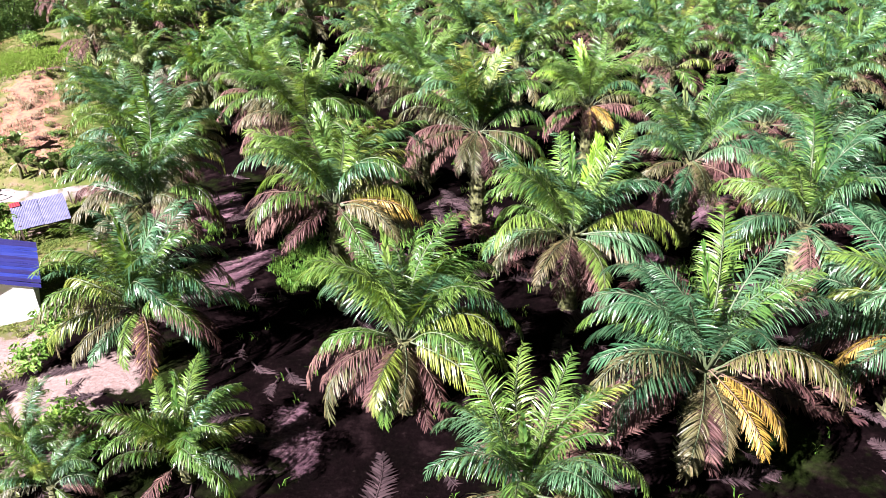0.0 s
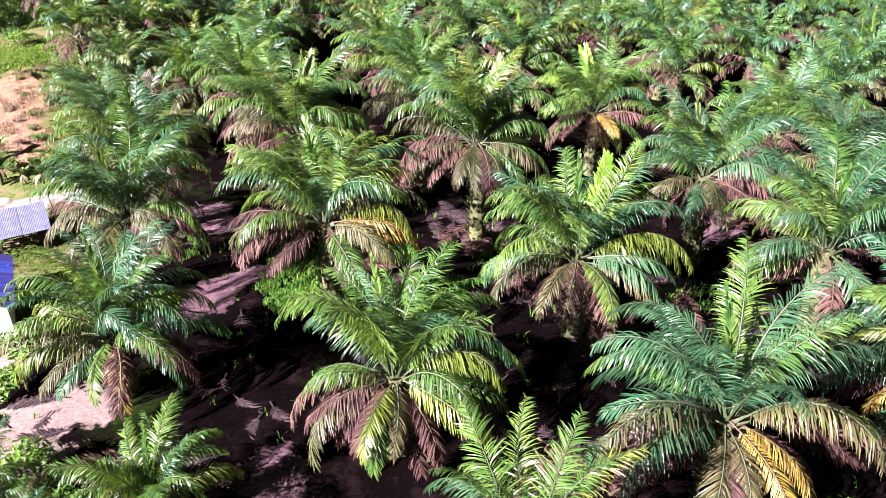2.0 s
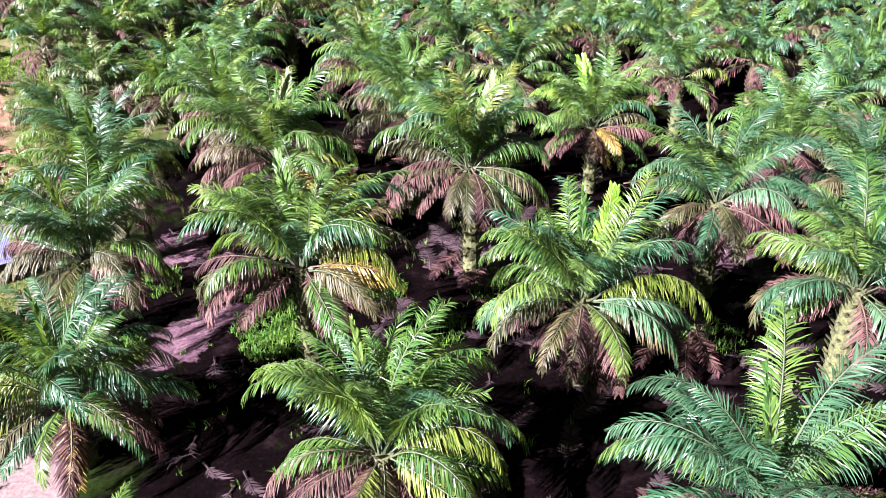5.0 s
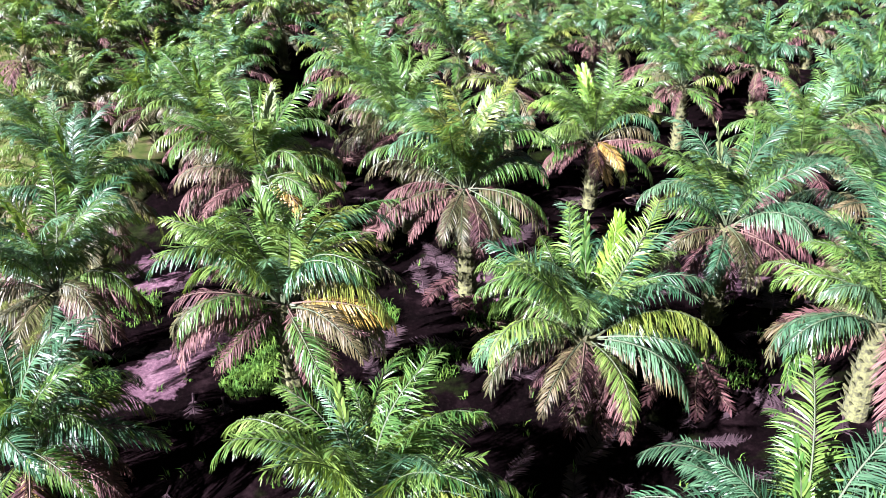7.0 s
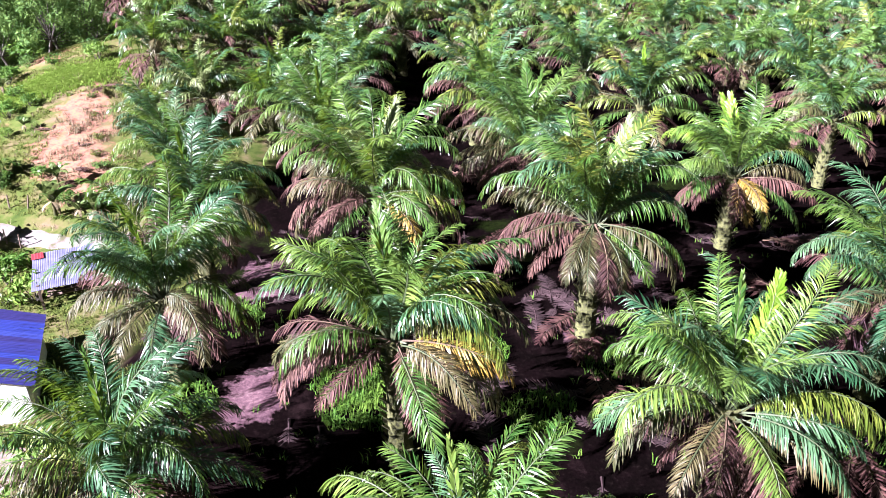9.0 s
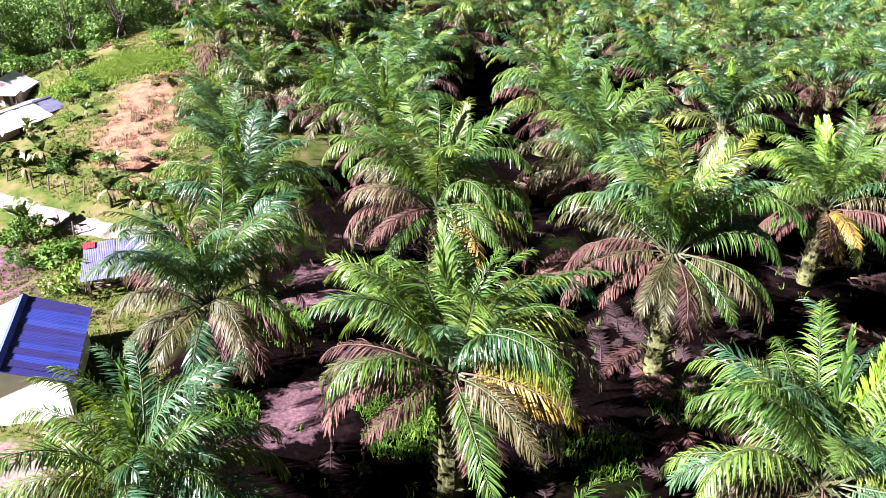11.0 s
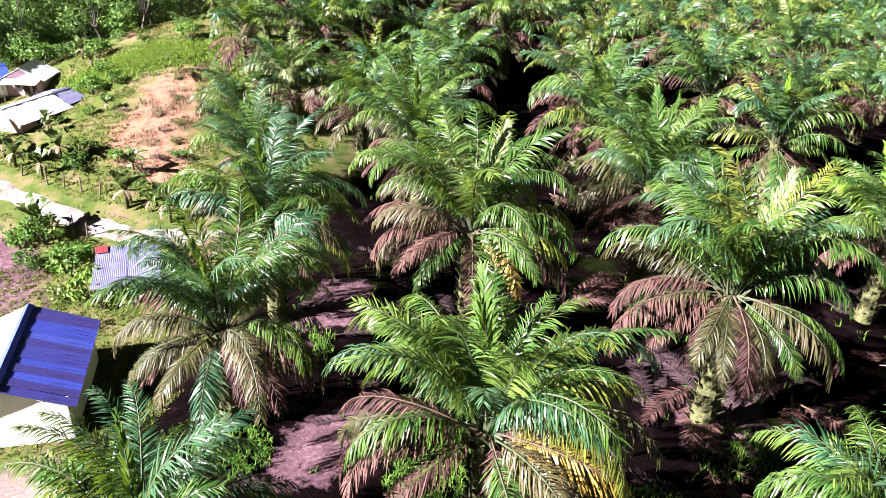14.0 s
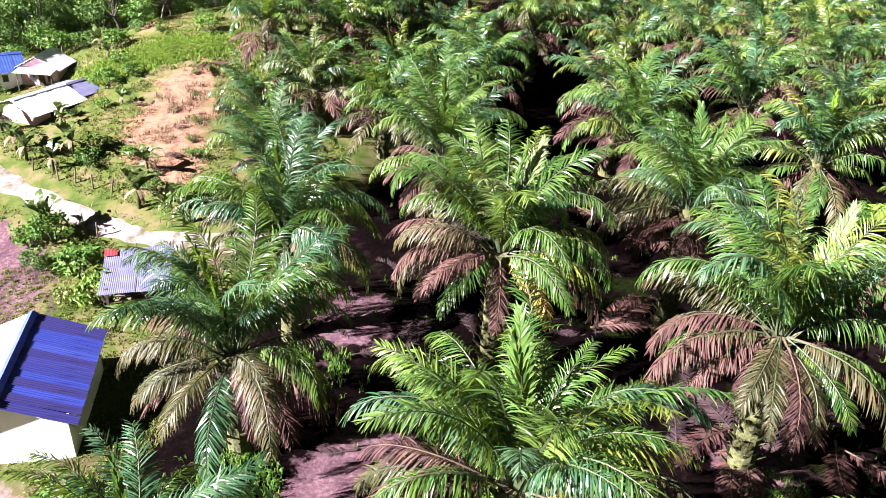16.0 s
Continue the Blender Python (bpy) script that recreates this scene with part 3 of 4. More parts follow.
BOARD = simple("weathered_board", [(0.3, (0.056, 0.036, 0.028)), (0.7, (0.12, 0.084, 0.064))], 6, 0.85)
DARK = simple("dark_door_wood", [(0.3, (0.012, 0.008, 0.008)), (0.7, (0.032, 0.02, 0.016))], 6, 0.7)
ROADBED = simple("pale_dirt_road", [(0.34, (0.054, 0.051, 0.021)), (0.42, (0.108, 0.087, 0.078)), (0.55, (0.15, 0.129, 0.123)), (0.7, (0.174, 0.156, 0.153))], 1.6, 0.95, 0.0, 0.6, 0.05)
PANE, pane_t, pane_b = material("window_glass", 0.08)
pane_b.inputs["Base Color"].default_value = (0.02, 0.025, 0.03, 1)


def road():
    line = [(-60, 50), (-46, 46.8), (-38, 44.4), (-33.5, 42.2), (-30.8, 41.7), (-28.6, 41.35), (-26.4, 41.1), (-24.5, 41.0), (-22.6, 41.4), (-20.0, 42.4), (-17.8, 43.8)]
    pts = []
    for k in range(len(line) - 1):
        for u in np.linspace(0, 1, 12, endpoint=False):
            pts.append(Vector(line[k]).lerp(Vector(line[k + 1]), u))
    verts, faces, n = [], [], 7
    for i, p in enumerate(pts):
        a, b = pts[max(i - 3, 0)], pts[min(i + 3, len(pts) - 1)]
        side = Vector((-(b - a).y, (b - a).x)).normalized()
        half = 0.62 + 0.3 * noise.noise((i * 0.17, 1, 2))
        for k in range(n):
            q = p + side * half * (2 * k / (n - 1) - 1)
            rut = -0.035 if k in (2, 4) else 0.0
            verts.append((q.x, q.y, land(q.x, q.y) + (0.05 + rut if 0 < k < n - 1 else -0.06)))
        if i:
            for k in range(n - 1):
                faces.append(((i - 1) * n + k, (i - 1) * n + k + 1, i * n + k + 1, i * n + k))
    tagged(new("road", mesh("road", verts, faces, [ROADBED], smooth=True)), "pale dirt road with wheel ruts and grassy edges", "road", kind="structure")


road()


def sheet_mesh(name, wide, long, mat, waves=7, lift=0.005):
    """A corrugated sheet: wide along y, long down +x from the ridge."""
    verts, faces, n = [], [], waves * 4
    for i in range(n + 1):
        z = lift * math.sin(i / n * waves * math.tau)
        for x in (0, long):
            verts += [(x, wide * (i / n - 0.5), z), (x, wide * (i / n - 0.5), z - 0.006)]
    for i in range(n):
        a, b = i * 4, i * 4 + 4
        faces += [(a, a + 2, b + 2, b), (a + 1, b + 1, b + 3, a + 3), (a + 2, a + 3, b + 3, b + 2), (a, b, b + 1, a + 1)]
    return mesh(name, verts, faces, [mat])


def limb(bm, a, b, r0, r1, ring=6):
    a, b = Vector(a), Vector(b)
    d = (b - a).normalized()
    s = d.cross(Vector((0.3, 0.2, 1))).normalized()
    u = s.cross(d)
    v = [[bm.verts.new(p + (s * math.cos(k * math.tau / ring) + u * math.sin(k * math.tau / ring)) * r) for k in range(ring)] for p, r in ((a, r0), (b, r1))]
    for k in range(ring):
        bm.faces.new((v[0][k], v[0][(k + 1) % ring], v[1][(k + 1) % ring], v[1][k]))


def house(name, x, y, z, turn, long, half, wall, rise, roof, paint, columns, courses, label, door=True, over=0.18, windows=2, gable_door=False, back=None):
    """A gabled hut, its ridge along its own y axis, roofed with single sheets."""
    rng = random.Random(int(abs(x) * 10))
    root = new(name)
    tagged(root, label, "house")
    h, w, t = long / 2, half, 0.09
    for sgn in (-1, 1):
        bm = bmesh.new()
        box(bm, sgn * (w - t), sgn * w, -h, h, -0.6, wall)
        part("wall", from_bm("wall", bm, [paint]), root)
        bm = bmesh.new()
        y0, y1 = sorted((sgn * (h - t), sgn * h))
        lo = [bm.verts.new(p) for p in ((-w + t, y0, -0.6), (w - t, y0, -0.6), (w - t, y0, wall), (0, y0, wall + rise * 0.96), (-w + t, y0, wall))]
        hi = [bm.verts.new((v.co.x, y1, v.co.z)) for v in lo]
        bm.faces.new(lo)
        bm.faces.new(hi[::-1])
        for k in range(5):
            bm.faces.new((lo[k], hi[k], hi[(k + 1) % 5], lo[(k + 1) % 5]))
        part("gable_wall", from_bm("gable_wall", bm, [paint]), root)
    slope = math.atan2(rise, w)
    down = (w + over) / math.cos(slope)
    cw, cl = (long + 2 * over) / columns, down / courses
    data = sheet_mesh("roof_sheet", cw * 1.06, cl * 1.07, roof, 4)
    other = sheet_mesh("roof_sheet", cw * 1.06, cl * 1.07, back, 4) if back else data
    for sgn in (0, 180):
        for c in range(columns):
            for r in range(courses):
                yy = -(h + over) + cw * (c + 0.5)
                m = pose(0, 0, wall + rise + 0.03, 0, 0, sgn) @ pose(0, yy, 0, 0, math.degrees(slope), 0)
                m = m @ pose(r * cl, 0, 0.012 * (c % 2) + 0.02 * (courses - r) + rng.uniform(0, 0.006), rng.uniform(-0.5, 0.5), rng.uniform(-0.6, 0.6), rng.uniform(-0.7, 0.7))
                part("roof_sheet", other if sgn else data, root, "", m)
    bm = bmesh.new()
    rc = [[bm.verts.new((dx, yy, wall + rise + 0.1 + dz)) for dx, dz in ((-0.16, -0.16 * math.tan(slope)), (0, 0.03), (0.16, -0.16 * math.tan(slope)))] for yy in (-(h + over), h + over)]
    for k in range(2):
        bm.faces.new((rc[0][k], rc[0][k + 1], rc[1][k + 1], rc[1][k]))
    part("ridge_cap", from_bm("ridge_cap", bm, [roof]), root)
    if gable_door:
        for name_, x0, x1, z0, z1 in (("door", -0.05, 0.32, -0.02, wall * 0.9), ("window", -0.62, -0.28, wall * 0.4, wall * 0.8), ("window", 0.5, 0.8, wall * 0.4, wall * 0.8)):
            bm = bmesh.new()
            box(bm, x0, x1, -h - 0.03, -h + 0.01, z0, z1)
            fr = part(name_, from_bm(name_, bm, [DARK if name_ == "door" else BOARD]), root)
            if name_ == "window":
                bm = bmesh.new()
                box(bm, x0 + 0.04, x1 - 0.04, -h - 0.036, -h - 0.031, z0 + 0.04, z1 - 0.04)
                part("pane", from_bm("pane", bm, [PANE]), fr)
        for px in (-w + 0.1, w - 0.1):
            bm = bmesh.new()
            limb(bm, (px, -h - 0.62, -0.4), (px, -h - 0.62, wall * 0.86), 0.04, 0.04)
            part("porch_post", from_bm("porch_post", bm, [BOARD]), root)
        part("porch_roof", sheet_mesh("porch_roof", 2 * w, 0.85, TIN_PALE, 8), root, "pale sheet porch roof", pose(0, -h, wall * 0.98, 0, 0, -90) @ pose(0, 0, 0, 0, 9, 0))
    if door:
        dh = wall * 0.86
        bm = bmesh.new()
        box(bm, w - 0.01, w + 0.03, -h * 0.2 - 0.22, -h * 0.2 + 0.22, -0.02, dh)
        part("door", from_bm("door", bm, [DARK]), root, "dark wooden door")
    for k in range(windows):
        yy = h * (0.25 + 0.45 * k)
        bm = bmesh.new()
        box(bm, w - 0.01, w + 0.035, yy - 0.16, yy + 0.16, wall * 0.42, wall * 0.78)
        fr = part("window", from_bm("window", bm, [BOARD]), root)
        bm = bmesh.new()
        box(bm, w + 0.036, w + 0.042, yy - 0.12, yy + 0.12, wall * 0.47, wall * 0.73)
        part("pane", from_bm("pane", bm, [PANE]), fr)
    root.matrix_basis = pose(x, y, z, 0, 0, turn)
    return root


# pale sheets on the hut's west slope paint the sun glare there
house("hut", -20.95, 30.55, -1.3, 30.0, 4.5, 1.9, 1.35, 0.78, TIN_SKY_SHEEN, WHITEWASH, 13, 1, "white walled hut under corrugated zinc with painted sky sheen and glare", door=False, windows=0, back=TIN_PALE)
house("farmhouse", -36.1, 48.0, 0.4, -8, 3.1, 1.4, 1.1, 0.5, TIN_PALE, PINKWASH, 7, 1, "long pale farmhouse with bright corrugated zinc roof", windows=2)
house("outhouse", -35.85, 50.4, 0.4, -8, 1.1, 1.25, 1.2, 0.3, TIN_LIGHT, WHITEWASH, 3, 1, "small outhouse with pale bluish sheet roof beside the farmhouse", door=False, windows=0)
house("cottage", -40.5, 53.2, 0.25, 16, 1.9, 1.15, 1.45, 0.6, TIN_PALE, PINKWASH, 5, 1, "pink cottage with porch, dark door and zinc roof", door=False, windows=0, gable_door=True)
house("blue_cottage", -43.2, 51.9, 0.3, -38, 2.8, 1.3, 1.2, 0.6, TIN_BLUE, WHITEWASH, 5, 1, "white cottage under a blue painted sheet roof", windows=1)


def shed():
    """Open lean-to: posts, a beam, two courses of sheets, one red corner, planks stacked beneath."""
    root = new("shed")
    tagged(root, "open lean-to shed with patched grey sheet roof", "shed")
    post = bmesh.new()
    box(post, -0.05, 0.05, -0.05, 0.05, -1.2, 1.1)
    data = from_bm("post", post, [BOARD])
    for px, py in ((-1.1, -1.2), (1.1, -1.2), (-1.1, 1.2), (1.1, 1.2)):
        part("post", data, root, "", pose(px, py, 0.0 if py > 0 else -0.22))
    sheet = sheet_mesh("roof_sheet", 0.68, 1.55, TIN_LIGHT, 9, 0.005)
    patch_sheet = sheet_mesh("roof_sheet", 0.5, 0.5, TIN_RED, 4)
    for c in range(4):
        for r in range(2):
            part("roof_sheet", sheet, root, "", pose(-1.0 + 0.66 * c, 1.45 - 1.45 * r, 1.16 - 0.17 * r + 0.015 * (c % 2), 0, 0, -90) @ pose(0, 0, 0, 0, 6.5, (0.6, -0.8, 0.4)[(c + r) % 3]))
    part("roof_patch", patch_sheet, root, "red painted sheet", pose(-1.12, 1.42, 1.21, 0, 0, -90) @ pose(0, 0, 0, 0, 6.5, 3))
    for k in range(4):
        bm = bmesh.new()
        box(bm, -0.9, 0.9, -0.09, 0.09, 0, 0.04)
        part("plank", from_bm("plank", bm, [BOARD]), root, "", pose(0.05 * k, -1.0 + 0.13 * k, 0.2 + 0.14 * k, 14, 4 * k - 6, 8 * k - 10))
    root.matrix_basis = pose(-22.3, 38.0, land(-22.3, 38.0) + 0.25, 0, 0, 33)


shed()


def leaf_cloud(rng, count, shape, size, tilt=0.9):
    """Many small separate leaves: shape(rng) gives a place and an outward direction."""
    verts, faces = [], []
    for _ in range(count):
        p, out = shape(rng)
        n = (out + Vector((rng.gauss(0, tilt), rng.gauss(0, tilt), rng.gauss(0.4, tilt)))).normalized()
        a = n.cross(Vector((rng.gauss(0, 1), rng.gauss(0, 1), rng.gauss(0, 1)))).normalized()
        b = n.cross(a)
        s = size * rng.uniform(0.6, 1.3)
        k = len(verts)
        verts += [p - a * s, p + b * s * 0.4 - a * s * 0.2, p + a * s - n * s * 0.25, p - b * s * 0.4 - a * s * 0.2]
        faces.append((k, k + 1, k + 2, k + 3))
    return verts, faces


def tree(seed, height, spread, label, leaves=4000):
    rng = random.Random(seed)
    root = new("tree")
    tagged(root, label, "tree", "trees of the far wood")
    bm = bmesh.new()
    fork = height * rng.uniform(0.08, 0.14)
    bend = Vector((rng.uniform(-0.3, 0.3), rng.uniform(-0.3, 0.3), fork))
    limb(bm, (0, 0, -0.3), bend * 0.5, 0.16, 0.12)
    limb(bm, bend * 0.5, bend, 0.12, 0.1)
    lumps = []
    for k in range(12):
        a = k * 2.4 + rng.uniform(-0.4, 0.4)
        up = (k + 0.5) / 12
        tip = bend + Vector((math.cos(a) * spread * (1.15 - up * 0.8), math.sin(a) * spread * (1.15 - up * 0.8), (height - fork) * up * 0.85))
        limb(bm, bend, tip, 0.05, 0.015, 5)
        lumps.append((tip, spread * rng.uniform(0.3, 0.52)))
    part("trunk", from_bm("trunk", bm, [WOOD]), root)

    def shape(r):
        c, q = lumps[r.randrange(len(lumps))]
        d = Vector((r.gauss(0, 1), r.gauss(0, 1), r.gauss(0, 0.8))).normalized()
        return c + d * q * r.uniform(0.45, 1.08), d

    v, f = leaf_cloud(rng, leaves, shape, 0.15)
    part("crown", mesh("crown", v, f, [LEAF_TREE]), root)
    return root


def bush(seed, size, paint, label):
    rng = random.Random(seed)
    root = new("bush")
    tagged(root, label, "bush", "bushes on the open slope")
    bm = bmesh.new()
    lumps = []
    for k in range(7):
        a, r = k * 2.4, size * rng.uniform(0.2, 0.65)
        tip = Vector((math.cos(a) * r, math.sin(a) * r, size * rng.uniform(0.35, 0.9)))
        limb(bm, (0, 0, -0.1), tip, 0.025, 0.008, 4)
        lumps.append((tip, size * rng.uniform(0.25, 0.42)))
    part("stem", from_bm("stem", bm, [WOOD]), root)

    def shape(r):
        c, q = lumps[r.randrange(len(lumps))]
        d = Vector((r.gauss(0, 1), r.gauss(0, 1), r.gauss(0.2, 0.8))).normalized()
        return c + d * q * r.uniform(0.3, 1.1), d

    v, f = leaf_cloud(rng, 420, shape, 0.10)
    part("foliage", mesh("foliage", v, f, [paint]), root)
    return root


def banana_leaf(seed):
    """A long paddle blade, arched and torn into strips along its edges."""
    rng = random.Random(seed)
    verts, faces, n = [], [], 12
    p, a = Vector((0, 0, 0)), radians(72)
    for i in range(n + 1):
        s = i / n
        w = 0.24 * math.sin(math.pi * min(1, 0.08 + s * 0.95)) ** 0.7
        j = 0.04 * rng.uniform(-1, 1)
        verts += [p + Vector((0, w, -0.10 * w + j)), p, p + Vector((0, -w, -0.10 * w - j))]
        a -= radians(9.5 * (0.4 + s))
        p = p + Vector((math.cos(a), 0, math.sin(a))) * (1.5 / n)
        if i and rng.random() > 0.08:
            k = 3 * i
            faces += [(k - 3, k - 2, k + 1, k), (k - 2, k - 1, k + 2, k + 1)]
    return mesh("leaf", verts, faces, [LEAF_BANANA])


def banana():
    root = new("banana_plant")
    tagged(root, "banana plant with pale stem and broad torn leaves", "banana plant", "banana plants by the road")
    bm = bmesh.new()
    limb(bm, (0, 0, -0.15), (0.03, 0.02, 0.5), 0.11, 0.09, 8)
    limb(bm, (0.03, 0.02, 0.5), (0.05, 0.0, 1.05), 0.09, 0.05, 8)
    part("stem", from_bm("stem", bm, [LEAF_OLIVE], True), root)
    kinds = [banana_leaf(k) for k in range(3)]
    for k in range(7):
        part("leaf", kinds[k % 3], root, "", pose(0.05, 0, 1.0, 0, 0, k * 137.5) @ pose(0.03, 0, 0, (k * 17) % 30 - 15, -22 + 11 * (k % 4), 0))
    dry = kinds[0].copy()
    dry.materials[0] = STRAW
    for k in range(5):
        part("dry_leaf", dry, root, "dried brown hanging leaf", pose(0.05, 0, 0.95, 0, 0, 30 + k * 73) @ pose(0.04, 0, 0, (k * 23) % 40 - 20, 68 + 6 * (k % 3), 0) @ Matrix.Diagonal((0.62, 0.45, 0.62, 1)))
    return root


first = banana()
first.matrix_basis = pose(-25.7, 42.5, land(-25.7, 42.5))
for x, y, s, a in ((-33.2, 43.7, 1.0, 40), (-31.3, 43.4, 0.9, 100), (-31.0, 44.6, 1.1, 200), (-26.7, 44.6, 0.9, 300), (-23.2, 42.3, 1.2, 20), (-24.4, 42.6, 0.7, 70), (-36.2, 45.3, 1.0, 160), (-34.3, 44.2, 1.0, 220), (-33.4, 46.6, 0.6, 250), (-34.1, 47.2, 0.6, 10), (-28.6, 39.8, 1.2, 120), (-31.6, 49.2, 0.5, 80), (-38.6, 55.9, 0.9, 130), (-36.5, 54.2, 0.7, 330)):
    copy_thing(first, pose(x, y, land(x, y), 0, 0, a) @ Matrix.Diagonal((s * 0.8, s * 0.8, s * 0.8, 1)))

low = [bush(3 + k, 1.0, (LEAF_BUSH, LEAF_BUSH, LEAF_TREE, LEAF_YELLOW)[k], ("leafy bright green bush among rough grass", "low spreading green bush on the slope", "dark green shrub on the open slope", "yellow green shrub beside the hut")[k]) for k in range(4)]
BUSHES = [(-28.0, 39.5, 1.5, 0), (-28.9, 39.0, 1.3, 1), (-27.3, 37.8, 1.0, 2), (-25.4, 37.9, 1.1, 0), (-26.3, 38.8, 1.0, 2), (-24.6, 36.4, 0.8, 3), (-29.9, 44.2, 0.9, 2), (-23.3, 36.9, 1.0, 0),
          (-12.8, 18.9, 1.2, 3), (-12.4, 16.4, 1.4, 3), (-13.6, 17.4, 1.3, 3), (-11.3, 19.3, 0.9, 0), (-14.8, 23.4, 0.9, 0), (-16.2, 26.9, 0.9, 0), (-18.2, 28.0, 0.6, 3), (-15.5, 21.0, 0.9, 1), (-10.4, 17.9, 0.9, 1),
          (-30.2, 44.9, 0.85, 1), (-34.0, 51.0, 0.8, 0), (-33.0, 52.0, 0.6, 0), (-35.3, 53.6, 0.7, 1), (-32.4, 50.2, 0.5, 2), (-37.2, 55.6, 0.9, 0), (-38.4, 57.0, 1.0, 2), (-40.6, 57.0, 1.1, 2), (-35.0, 57.6, 0.6, 1), (-38.2, 59.6, 1.3, 0), (-37.8, 58.6, 0.9, 2),
          (-33.6, 47.6, 0.45, 2), (-32.4, 48.6, 0.5, 0), (-29.4, 46.6, 0.35, 3), (-28.2, 45.2, 0.5, 0), (-25.6, 43.6, 0.6, 0), (-24.0, 43.4, 0.9, 2), (-22.6, 44.0, 1.0, 0), (-26.2, 47.6, 0.5, 3), (-26.9, 49.2, 0.55, 3), (-25.2, 46.4, 0.6, 2), (-28.4, 51.4, 0.4, 3), (-29.6, 53.2, 0.35, 2),
          (-22.0, 35.2, 0.6, 3), (-38.0, 46.0, 0.7, 0), (-41.0, 48.8, 1.0, 1), (-45.5, 55.5, 1.3, 2), (-42.4, 56.4, 1.2, 0), (-44.4, 57.6, 1.3, 0), (-31.8, 58.0, 0.8, 0), (-33.2, 59.6, 0.9, 2)]
used = set()
for x, y, s, k in BUSHES:
    m = pose(x, y, land(x, y) - 0.05, 0, 0, (x * 77 + y * 31) % 360) @ Matrix.Diagonal((s, s, s * 0.9, 1))
    if k in used:
        copy_thing(low[k], m)
    else:
        low[k].matrix_basis = m
        used.add(k)

wood_rng = random.Random(11)
woods = [tree(20 + k, (6.2, 5.0, 7.2)[k], (2.4, 2.6, 2.3)[k], "dense dark green tree of the far wood") for k in range(3)]
placed = []
for _ in range(3000):
    x, y = wood_rng.uniform(-110, -36), wood_rng.uniform(52, 125)
    if x > -37.5 - 0.3 * (y - 60) or y < 58.5 + 0.5 * max(0, x + 44) - 0.25 * max(0, -46 - x) or any((x - a) ** 2 + (y - b) ** 2 < 8 for a, b in placed) or x < -0.62 * y - 22:
        continue
    k = len(placed) % 3
    s = wood_rng.uniform(0.8, 1.25)
    m = pose(x, y, land(x, y), 0, 0, wood_rng.uniform(0, 360)) @ Matrix.Diagonal((s, s, s, 1))
    if len(placed) < 3:
        woods[k].matrix_basis = m
    else:
        copy_thing(woods[k], m)
    placed.append((x, y))
    if len(placed) > 168:
        break

# bare pale trunks above the cottages, and fence posts along the road
for k, (x, y, h, lean_x) in enumerate(((-45.6, 58.6, 5.5, 3), (-50.0, 60.5, 6.5, -4), (-51.2, 61.2, 5.8, 2))):
    bm = bmesh.new()
    limb(bm, (0, 0, -0.3), (0.1, 0, h * 0.6), 0.06, 0.04)
    limb(bm, (0.1, 0, h * 0.6), (0.05, 0.1, h), 0.04, 0.015)
    limb(bm, (0.1, 0, h * 0.6), (0.6, 0.1, h * 0.8), 0.03, 0.01, 4)
    limb(bm, (0.08, 0, h * 0.75), (-0.5, 0.2, h * 0.93), 0.03, 0.01, 4)
    tagged(new("dead_tree", from_bm("dead_tree", bm, [WOOD])), "bare pale dead tree trunk at the wood's edge", "tree", "dead trunks").matrix_basis = pose(x, y, land(x, y), lean_x, lean_x, 40 * k)
bm = bmesh.new()
limb(bm, (0, 0, -0.2), (0.02, 0.01, 0.75), 0.045, 0.035, 7)
post_mesh = from_bm("fence_post", bm, [BOARD])
for k, (x, y) in enumerate(((-30.6, 42.9), (-29.7, 43.0), (-28.6, 42.9), (-27.6, 43.0), (-24.9, 43.1), (-27.3, 40.6), (-32.4, 43.2), (-26.4, 40.4), (-22.0, 40.6))):
    tagged(new("fence_post", post_mesh), "short weathered wooden fence post by the road", "post", "fence posts").matrix_basis = pose(x, y, land(x, y), (k * 37) % 18 - 9, (k * 53) % 20 - 10, 0)


# ---- grass, weeds and litter ----
def blades(name, spots_, tall, wide, paint, label):
    rng = random.Random(len(spots_))
    verts, faces = [], []
    for x, y in spots_:
        z = land(x, y)
        for _ in range(5):
            a, b = rng.uniform(0, math.tau), rng.uniform(0.1, 0.6)
            h = tall * rng.uniform(0.5, 1.3)
            d = Vector((math.cos(a), math.sin(a), 0))
            s = Vector((-d.y, d.x, 0)) * wide * rng.uniform(0.7, 1.3)
            p = Vector((x + rng.uniform(-0.12, 0.12), y + rng.uniform(-0.12, 0.12), z - 0.03))
            q = p + d * h * b * 0.5 + Vector((0, 0, h * 0.7))
            k = len(verts)
            verts += [p + s, p - s, q - s * 0.7, q + s * 0.7, q + d * h * b + Vector((0, 0, h * 0.12))]
            faces += [(k, k + 1, k + 2, k + 3), (k + 3, k + 2, k + 4)]
    tagged(new(name, mesh(name, verts, faces, [paint])), label, "grass", kind="stuff")


g = random.Random(9)


def on_road(x, y):
    return -46 < x < -20 and abs(y - (41.4 + max(0, -29 - x) * 0.22 + max(0, x + 24.6) * 0.3)) < 1.15


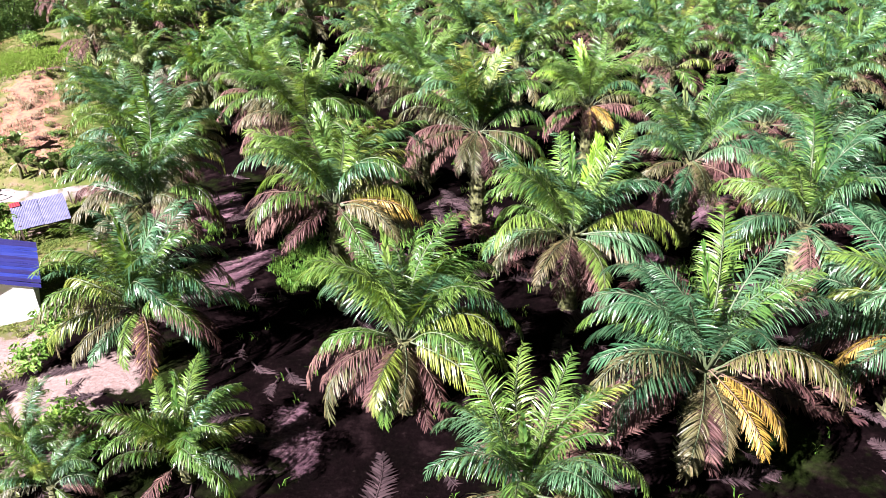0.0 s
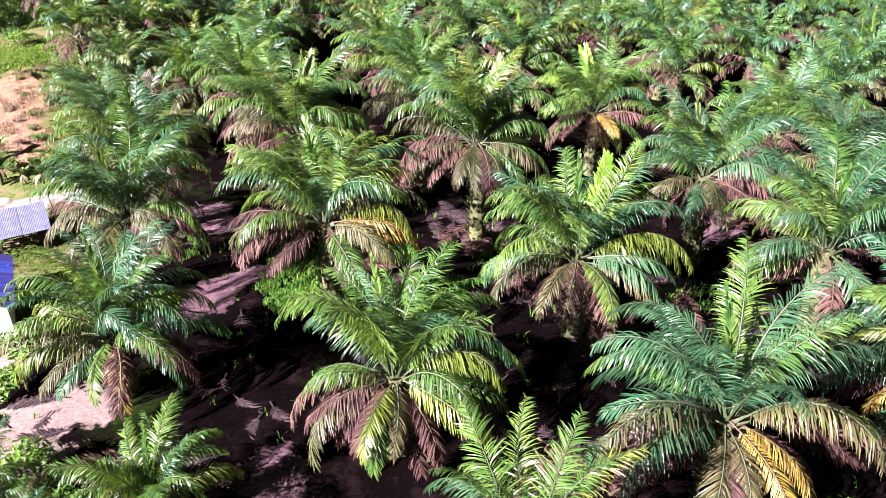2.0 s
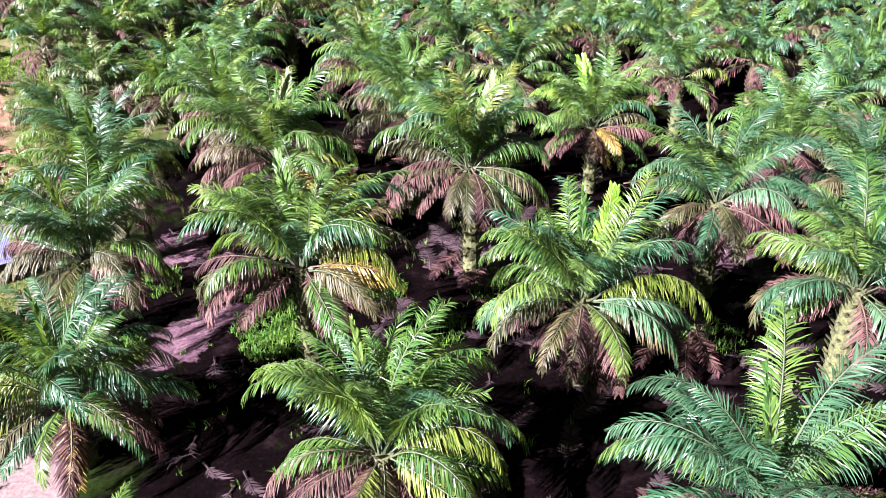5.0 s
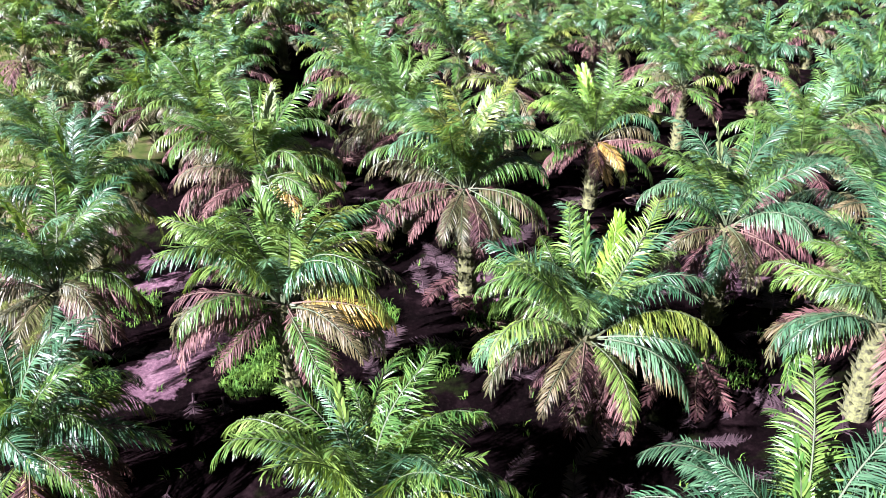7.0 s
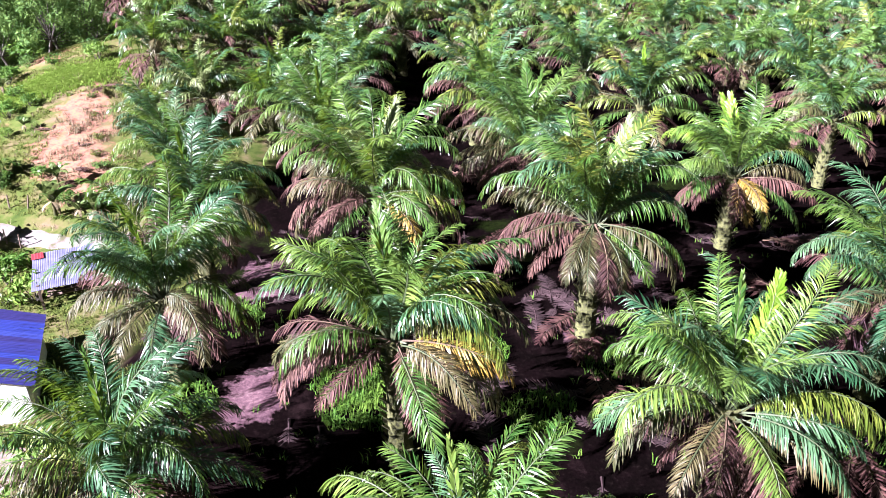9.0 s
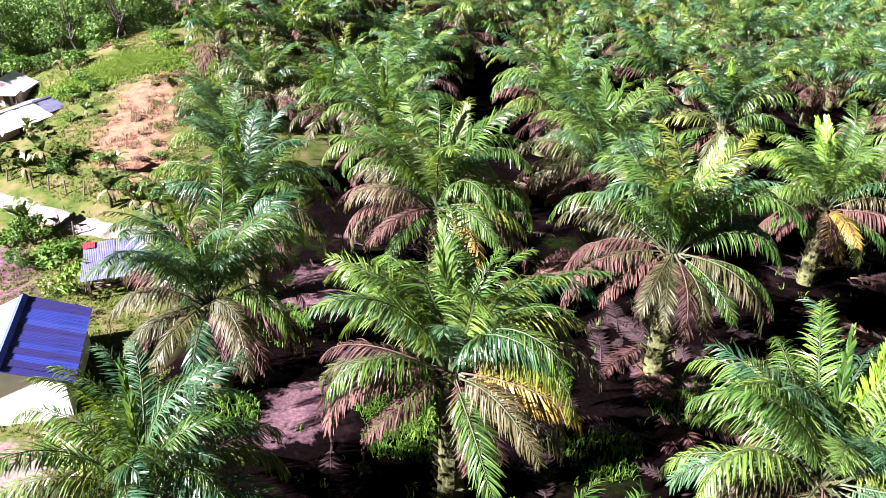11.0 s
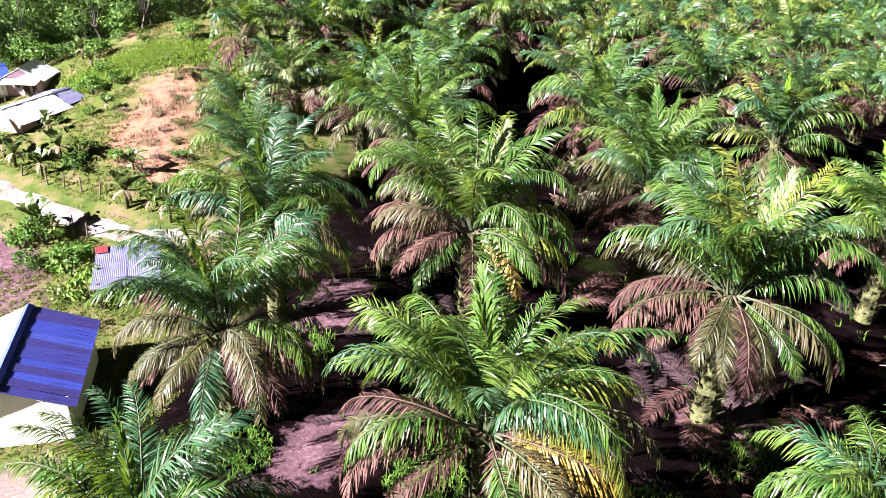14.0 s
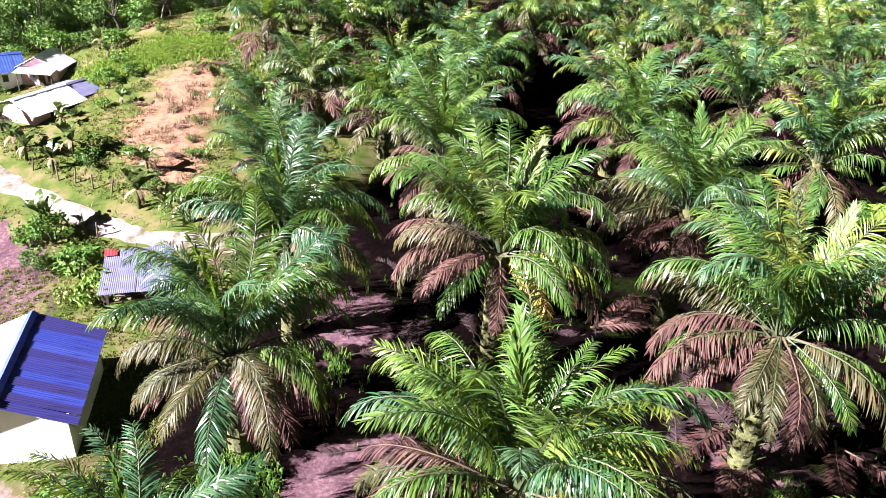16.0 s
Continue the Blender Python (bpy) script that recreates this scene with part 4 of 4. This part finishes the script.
meadow = []
while len(meadow) < 17000:
    x, y = g.uniform(-47, -15.5), g.uniform(17, 62)
    c = Vector((x + 28.2, y - 49.2))
    c.rotate(Matrix.Rotation(radians(-27), 2))
    if on_road(x, y) or (c.x / 2.1) ** 2 + (c.y / 6) ** 2 < 0.85 + 0.5 * noise.noise((x, y, 0)) or noise.noise((x * 0.35, y * 0.35, 5)) < -0.12:
        continue
    if x > -16 - 0.3 * max(0, y - 40) and y > 40 or x < -0.72 * y - 8:
        continue
    meadow.append((x, y))
blades("meadow_grass", meadow, 0.13, 0.022, GRASS, "rough yellow green grass on the open slope")
lush = []
while len(lush) < 5200:
    u, v = g.gauss(0, 2.6), g.gauss(0, 0.85)
    lush.append((-33.6 + 0.82 * u - 0.57 * v, 54.4 + 0.57 * u + 0.82 * v))
blades("lush_grass", lush, 0.2, 0.035, GRASS_LIME, "bright lime green grass above the bare slope")
stalks = []
while len(stalks) < 620:
    u, v = g.gauss(0, 3.4), g.gauss(0, 1.3)
    if noise.noise((u * 0.8, v * 0.8, 4)) > -0.05:
        stalks.append((-27.6 - 0.45 * u + 0.89 * v, 48.4 + 0.89 * u + 0.45 * v))
blades("dry_stalks", stalks, 0.3, 0.012, STRAW, "dry straw coloured stalks scattered over the bare slope")
weeds = [(g.uniform(-15, 18), g.uniform(15, 52)) for _ in range(420)]
for x, y, r, n in ((-6.7, 31.2, 1.5, 260), (-7.1, 33.4, 1.2, 200), (-5.2, 30.4, 1.6, 240), (-6.5, 29.5, 0.9, 110), (-0.4, 30.7, 1.2, 120), (-2.7, 33.8, 1.0, 100), (-12.8, 34.5, 1.5, 150), (-12.0, 29.0, 1.2, 150), (2.0, 34.0, 1.3, 120), (-1.0, 26.0, 1.0, 80), (9.5, 30.0, 1.2, 80)):
    for _ in range(n):
        a, d = g.uniform(0, math.tau), r * math.sqrt(g.random())
        weeds.append((x + d * math.cos(a), y + d * math.sin(a)))
blades("weeds", weeds, 0.3, 0.02, LEAF_BUSH, "bright green weeds round the palm stems")

# cut fronds heaped to dry between the rows
fallen = [frond_mesh("frond", 70 + k, 3.2, radians(10), radians(20), 0.65, 64, LEAF_DEAD, RACHIS_DEAD, False, 0.3, 1.0, 0.25, 0.5) for k in range(3)]
for k in range(22):
    x, y = g.uniform(-13, 16), g.uniform(16, 54)
    heap = tagged(new("frond_heap"), "heap of dry brown cut palm fronds on the soil", "frond heap", "heaps of cut fronds")
    for n in range(3):
        part("frond", fallen[n], heap, "", pose(g.uniform(-0.4, 0.4), g.uniform(-0.4, 0.4), 0.05 + 0.07 * n, g.uniform(-7, 7), 0, g.uniform(-35, 35)))
    heap.matrix_basis = pose(x, y, land(x, y) + 0.03, 0, 0, g.uniform(0, 360))

for x, y, a, s in ((-26.6, 46.1, 20, 0.32), (-24.5, 44.8, 80, 0.36), (-30.0, 49.4, 140, 0.28), (-25.6, 45.2, 200, 0.3), (-27.6, 48.0, 60, 0.22), (-29.4, 54.4, 310, 0.45), (-25.2, 43.9, 260, 0.3)):
    heap = tagged(new("frond_heap"), "small heap of dry purplish brown cut stalks", "frond heap", "heaps of cut fronds")
    for n in range(3):
        part("frond", fallen[n], heap, "", pose(g.uniform(-0.4, 0.4), g.uniform(-0.4, 0.4), 0.05 + 0.07 * n, g.uniform(-7, 7), 0, g.uniform(-60, 60)))
    heap.matrix_basis = pose(x, y, land(x, y) + 0.03, 0, 0, a) @ Matrix.Diagonal((s, s, s, 1))

# old fronds and leaflets lying loose all over the ground between the stems; their darkened brown adds shade
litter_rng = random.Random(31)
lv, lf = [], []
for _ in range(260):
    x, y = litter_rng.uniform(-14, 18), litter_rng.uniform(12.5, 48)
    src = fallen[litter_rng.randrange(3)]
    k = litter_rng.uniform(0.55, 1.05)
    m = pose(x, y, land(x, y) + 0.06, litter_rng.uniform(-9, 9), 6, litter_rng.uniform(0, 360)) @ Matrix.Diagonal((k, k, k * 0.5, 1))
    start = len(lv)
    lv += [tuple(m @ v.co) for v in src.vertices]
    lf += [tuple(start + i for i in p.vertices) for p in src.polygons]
tagged(new("frond_litter", mesh("frond_litter", lv, lf, [LEAF_SHADE_LITTER])), "old fronds on the plantation soil, brown darkened with shade", "litter", kind="stuff")
